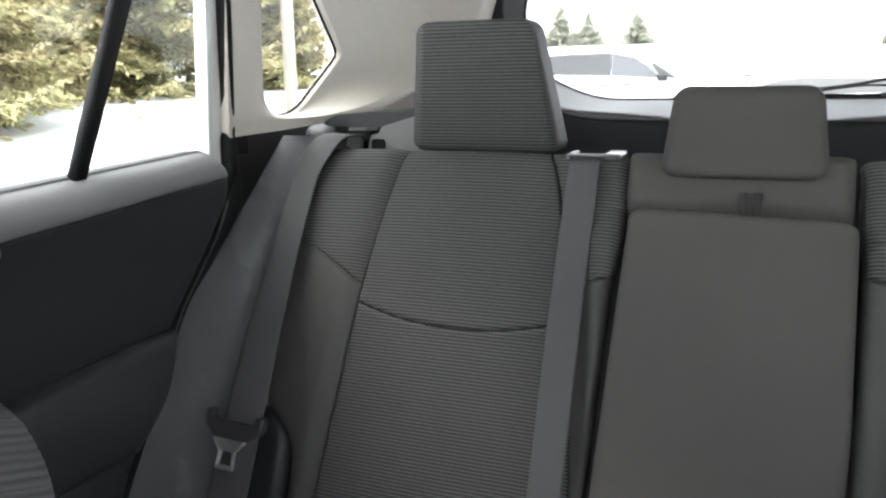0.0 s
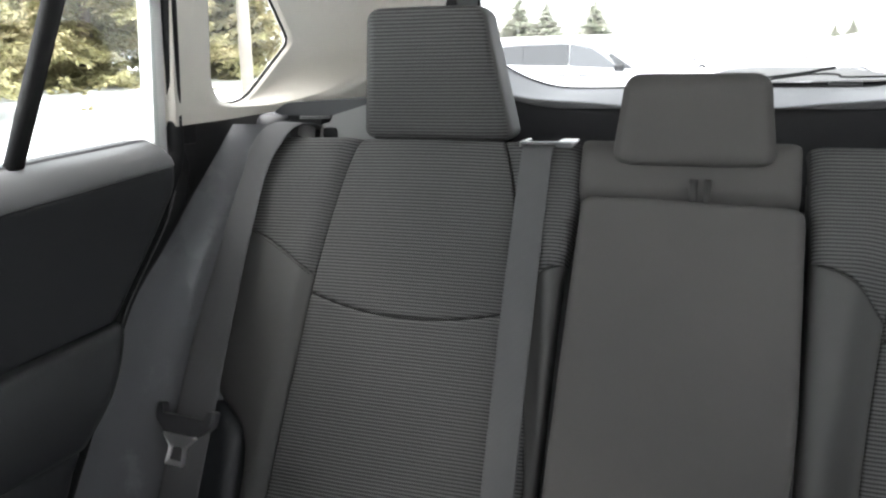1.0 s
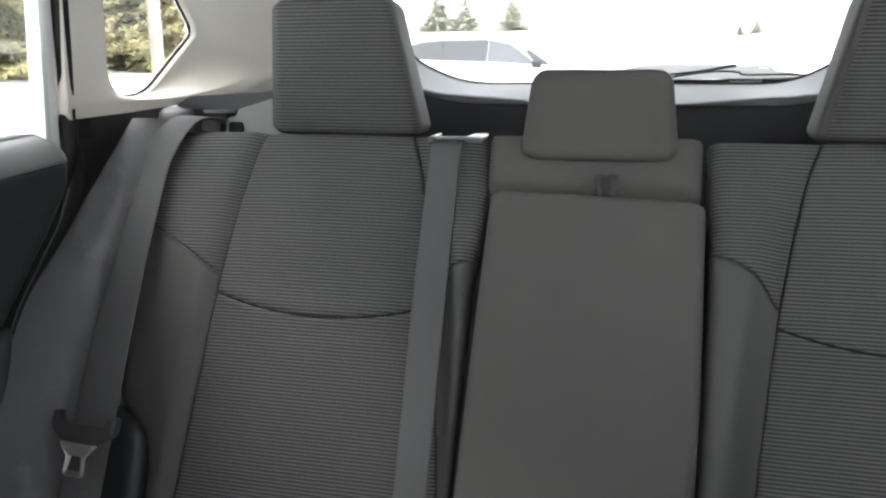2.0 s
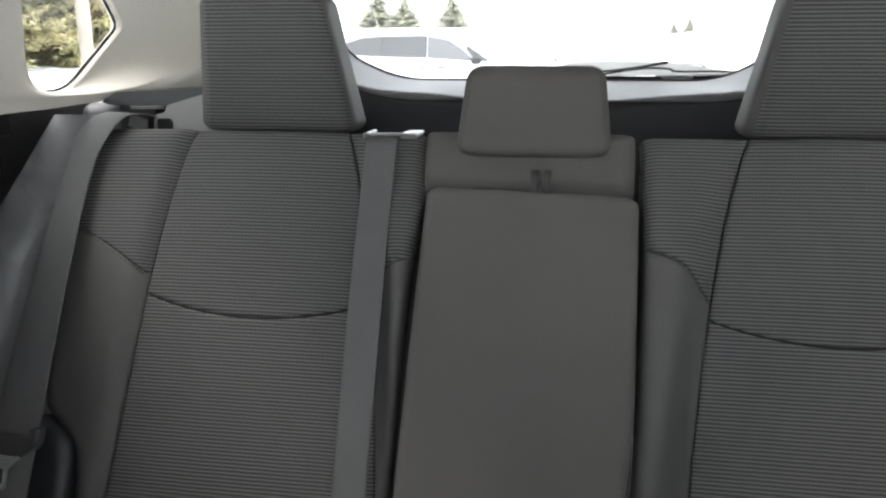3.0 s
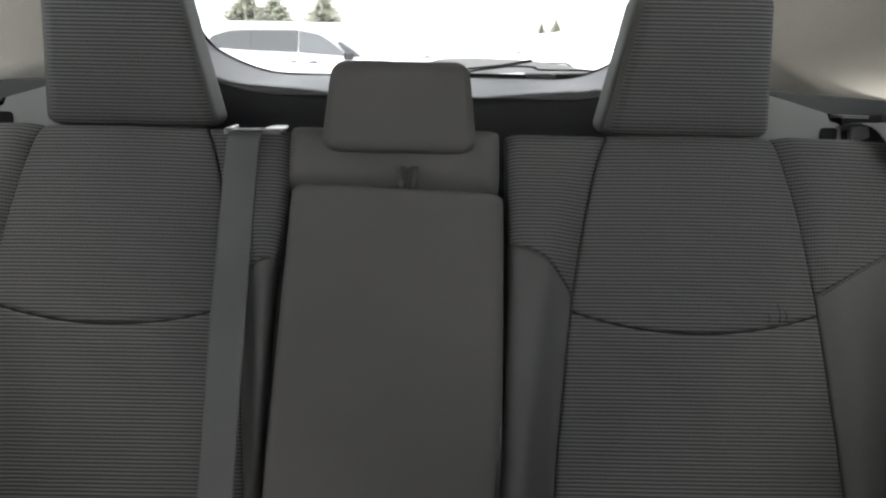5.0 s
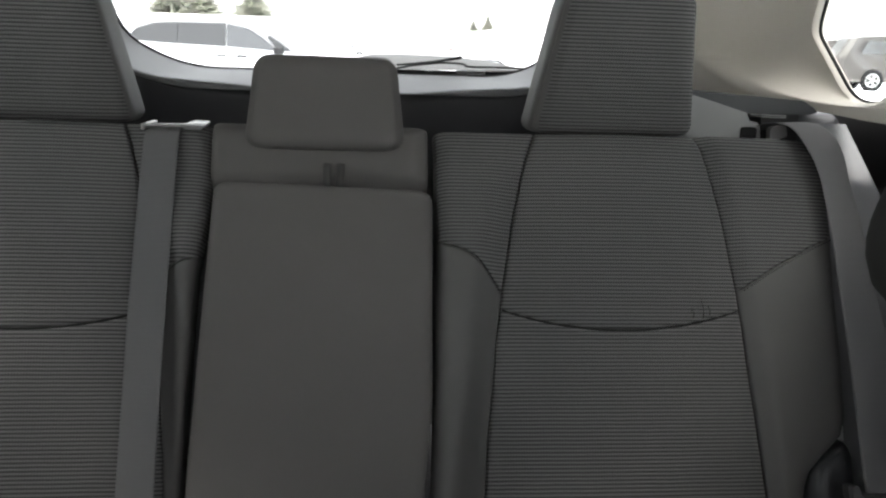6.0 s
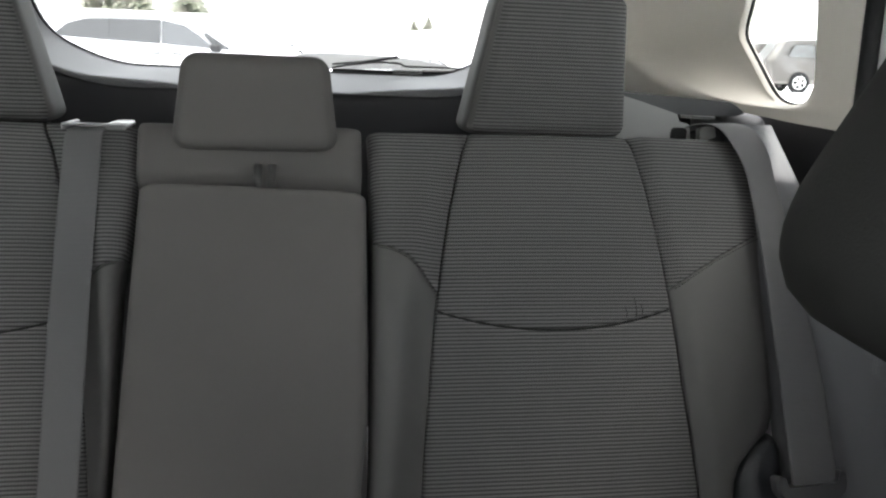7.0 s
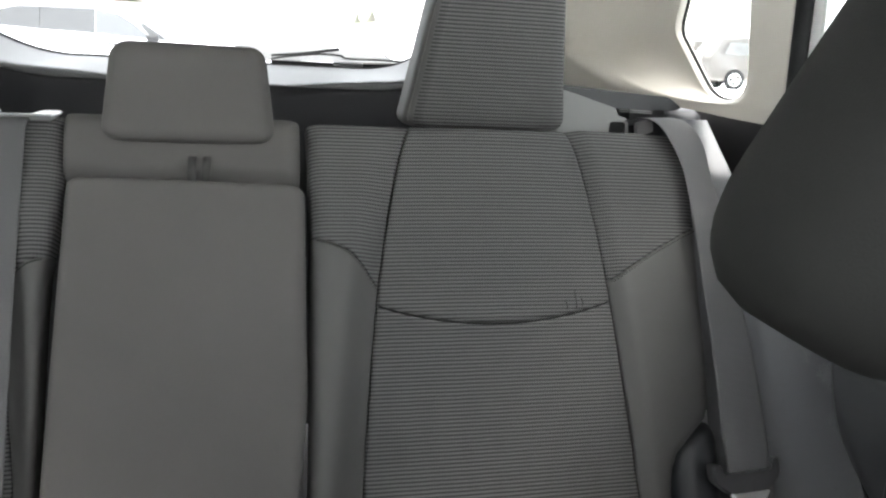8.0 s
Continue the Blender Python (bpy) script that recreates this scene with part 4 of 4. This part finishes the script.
def parked_car(name, matrix, side, glazing, mirror, wheels, paint, label):
    """A parked car: local x runs to its nose, local -y faces the viewer. side: its outline; glazing: the side windows with their glass."""
    car = thing(name, matrix, label, "car", "parked cars")
    H = max(p[1] for p in side)

    def inward(z):
        return 1 - 0.2 * smoothstep(0.95, H, z) - 0.04 * smoothstep(0.75, 0.35, z)

    loop = rounded(side, [0.12] * len(side), 5)
    bm = bmesh.new()
    rows = []
    for yy, sh in ((-0.9, 0.985), (-0.93, 1.0), (0.93, 1.0), (0.9, 0.985)):
        rows.append([bm.verts.new((p.x * sh, yy * inward(p.y), 0.9 + (p.y - 0.9) * sh)) for p in loop])
    k = len(loop)
    for a in range(3):
        for i in range(k):
            bm.faces.new((rows[a][i], rows[a][(i + 1) % k], rows[a + 1][(i + 1) % k], rows[a + 1][i]))
    bm.faces.new(rows[0])
    bm.faces.new(rows[3][::-1])
    bmesh.ops.recalc_face_normals(bm, faces=bm.faces)
    part("body", bm, paint, car)
    for lp, mat in glazing:
        lp = rounded(lp, [0.025] * len(lp), 4)
        bm = bmesh.new()
        lo = [bm.verts.new((p.x, -0.93 * inward(p.y) - 0.03, p.y)) for p in lp]
        hi = [bm.verts.new((p.x, -0.93 * inward(p.y) + 0.03, p.y)) for p in lp]
        bm.faces.new(lo)
        for i in range(len(lo)):
            bm.faces.new((lo[i], hi[i], hi[(i + 1) % len(lo)], lo[(i + 1) % len(lo)]))
        bmesh.ops.recalc_face_normals(bm, faces=bm.faces)
        part("window", bm, mat, car, smooth=False)
    block("mirror", (mirror - 0.13, -1.18, 0.98), (mirror + 0.1, -0.9, 1.16), BLACK, car, 0.05)
    for xx in (-0.35, 0.15):
        block("door_handle", (xx - 0.12, -0.965, 0.885), (xx + 0.12, -0.91, 0.925), BLACK, car, 0.012)
    for xx in wheels:
        for yy in (-0.84, 0.84):
            wh = thing("wheel", Matrix.Translation((xx, yy, 0.35)))
            wh.parent = car
            tube("tyre", [(0.275 * math.cos(a), 0, 0.275 * math.sin(a)) for a in [2 * math.pi * i / 24 for i in range(24)]], 0.085, RUBBER, wh, 10, closed=True)
            bm = bmesh.new()
            for sp in range(5):
                for off in (-0.13, 0.13):
                    g = bmesh.ops.create_cube(bm, size=1)
                    bmesh.ops.transform(bm, verts=g["verts"], matrix=Matrix.Rotation(sp * math.pi * 0.4 + off, 4, "Y") @ Matrix.Translation((0.12, -0.07 if yy < 0 else 0.07, 0)) @ Matrix.Diagonal((0.2, 0.03, 0.035, 1)))
            tube("rim", [(0.2 * math.cos(a), -0.06 if yy < 0 else 0.06, 0.2 * math.sin(a)) for a in [2 * math.pi * i / 24 for i in range(24)]], 0.02, RIM, wh, 8, closed=True)
            part("spokes", bm, RIM, wh, smooth=False)
            bm = bmesh.new()
            bmesh.ops.create_cone(bm, cap_ends=True, segments=20, radius1=0.19, radius2=0.19, depth=0.06, matrix=Matrix.Rotation(math.pi / 2, 4, "X"))
            part("brake_drum", bm, BLACK, wh)
    return car


VAN_SIDE = [(-2.75, 0.35), (-2.82, 0.95), (-2.74, 1.3), (-2.4, 1.62), (-1.6, 1.77), (-0.6, 1.8), (0.15, 1.76), (0.75, 1.52), (1.4, 1.1), (2.0, 0.98), (2.45, 0.8), (2.55, 0.35)]
VAN_GLASS = [
    ([(-2.62, 1.22), (-1.38, 1.16), (-1.38, 1.65), (-1.9, 1.62), (-2.3, 1.5)], CARGLASS),
    ([(-1.37, 1.16), (-0.24, 1.13), (-0.24, 1.66), (-1.37, 1.65)], CARGLASS),
    ([(-0.2, 1.13), (0.98, 1.06), (0.62, 1.36), (0.3, 1.56), (-0.2, 1.65)], PALEGLASS),
    ([(1.02, 1.06), (1.36, 1.05), (0.8, 1.42), (0.74, 1.38)], CARGLASS),
]
SUV_SIDE = [(-2.3, 0.3), (-2.35, 1.0), (-2.2, 1.25), (-1.95, 1.68), (-1.0, 1.74), (0.1, 1.72), (0.7, 1.5), (1.15, 1.12), (2.1, 1.0), (2.3, 0.8), (2.32, 0.3)]
SUV_GLASS = [
    ([(-1.85, 1.18), (-1.0, 1.16), (-1.0, 1.56), (-1.65, 1.55)], CARGLASS),
    ([(-0.95, 1.16), (-0.1, 1.15), (-0.1, 1.57), (-0.95, 1.56)], CARGLASS),
    ([(-0.05, 1.15), (0.85, 1.14), (0.4, 1.5), (-0.05, 1.57)], CARGLASS),
]
parked_car("minivan", pose(-3.26, 20.95, 0.25), VAN_SIDE, VAN_GLASS, 1.05, (-1.6, 1.5), PAINT, "white minivan parked side-on in the snow")
parked_car("suv", pose(17.35, 25.1, 0.67, 0, 0, -10), SUV_SIDE, SUV_GLASS, 0.8, (-1.4, 1.4), SILVER, "grey-brown suv parked in the snow")


# low far clutter of the car park: cars sunk in snow, windows paled for haze, a red one, a lamp post
FAR_SIDE = [(-2.2, 0.4), (-2.2, 0.95), (-1.6, 1.05), (-1.0, 1.45), (0.4, 1.47), (1.1, 1.05), (2.1, 0.9), (2.2, 0.4)]
FAR_GLASS = [([(-1.3, 1.06), (-0.2, 1.04), (-0.2, 1.38), (-0.95, 1.38)], HAZE_GLASS), ([(-0.12, 1.04), (0.85, 1.04), (0.35, 1.38), (-0.12, 1.38)], HAZE_GLASS)]
for x, y, turn, mat, label in ((-2.7, 75, 8, PAINT, "white car parked far off, its windows paled for haze"), (7.6, 52, -4, SILVER, "silver car parked far off"), (12.5, 56, 10, PAINT, "white car parked far off in snow")):
    parked_car("car", pose(x, y, ground_height(x, y) - 0.6, 0, 0, turn), FAR_SIDE, FAR_GLASS, 0.75, (-1.35, 1.35), mat, label)
for x, y in ((20.3, 34.0),):
    parked_car("car", pose(x, y, ground_height(x, y) - 0.1, 0, 0, 20), FAR_SIDE, FAR_GLASS, 0.75, (-1.35, 1.35), SILVER, "grey car parked behind the suv")
parked_car("car", pose(8.3, 100, ground_height(8.3, 100) - 0.6, 0, 0, 55), FAR_SIDE, FAR_GLASS, 0.75, (-1.35, 1.35), RED, "pale red car parked far off in snow")
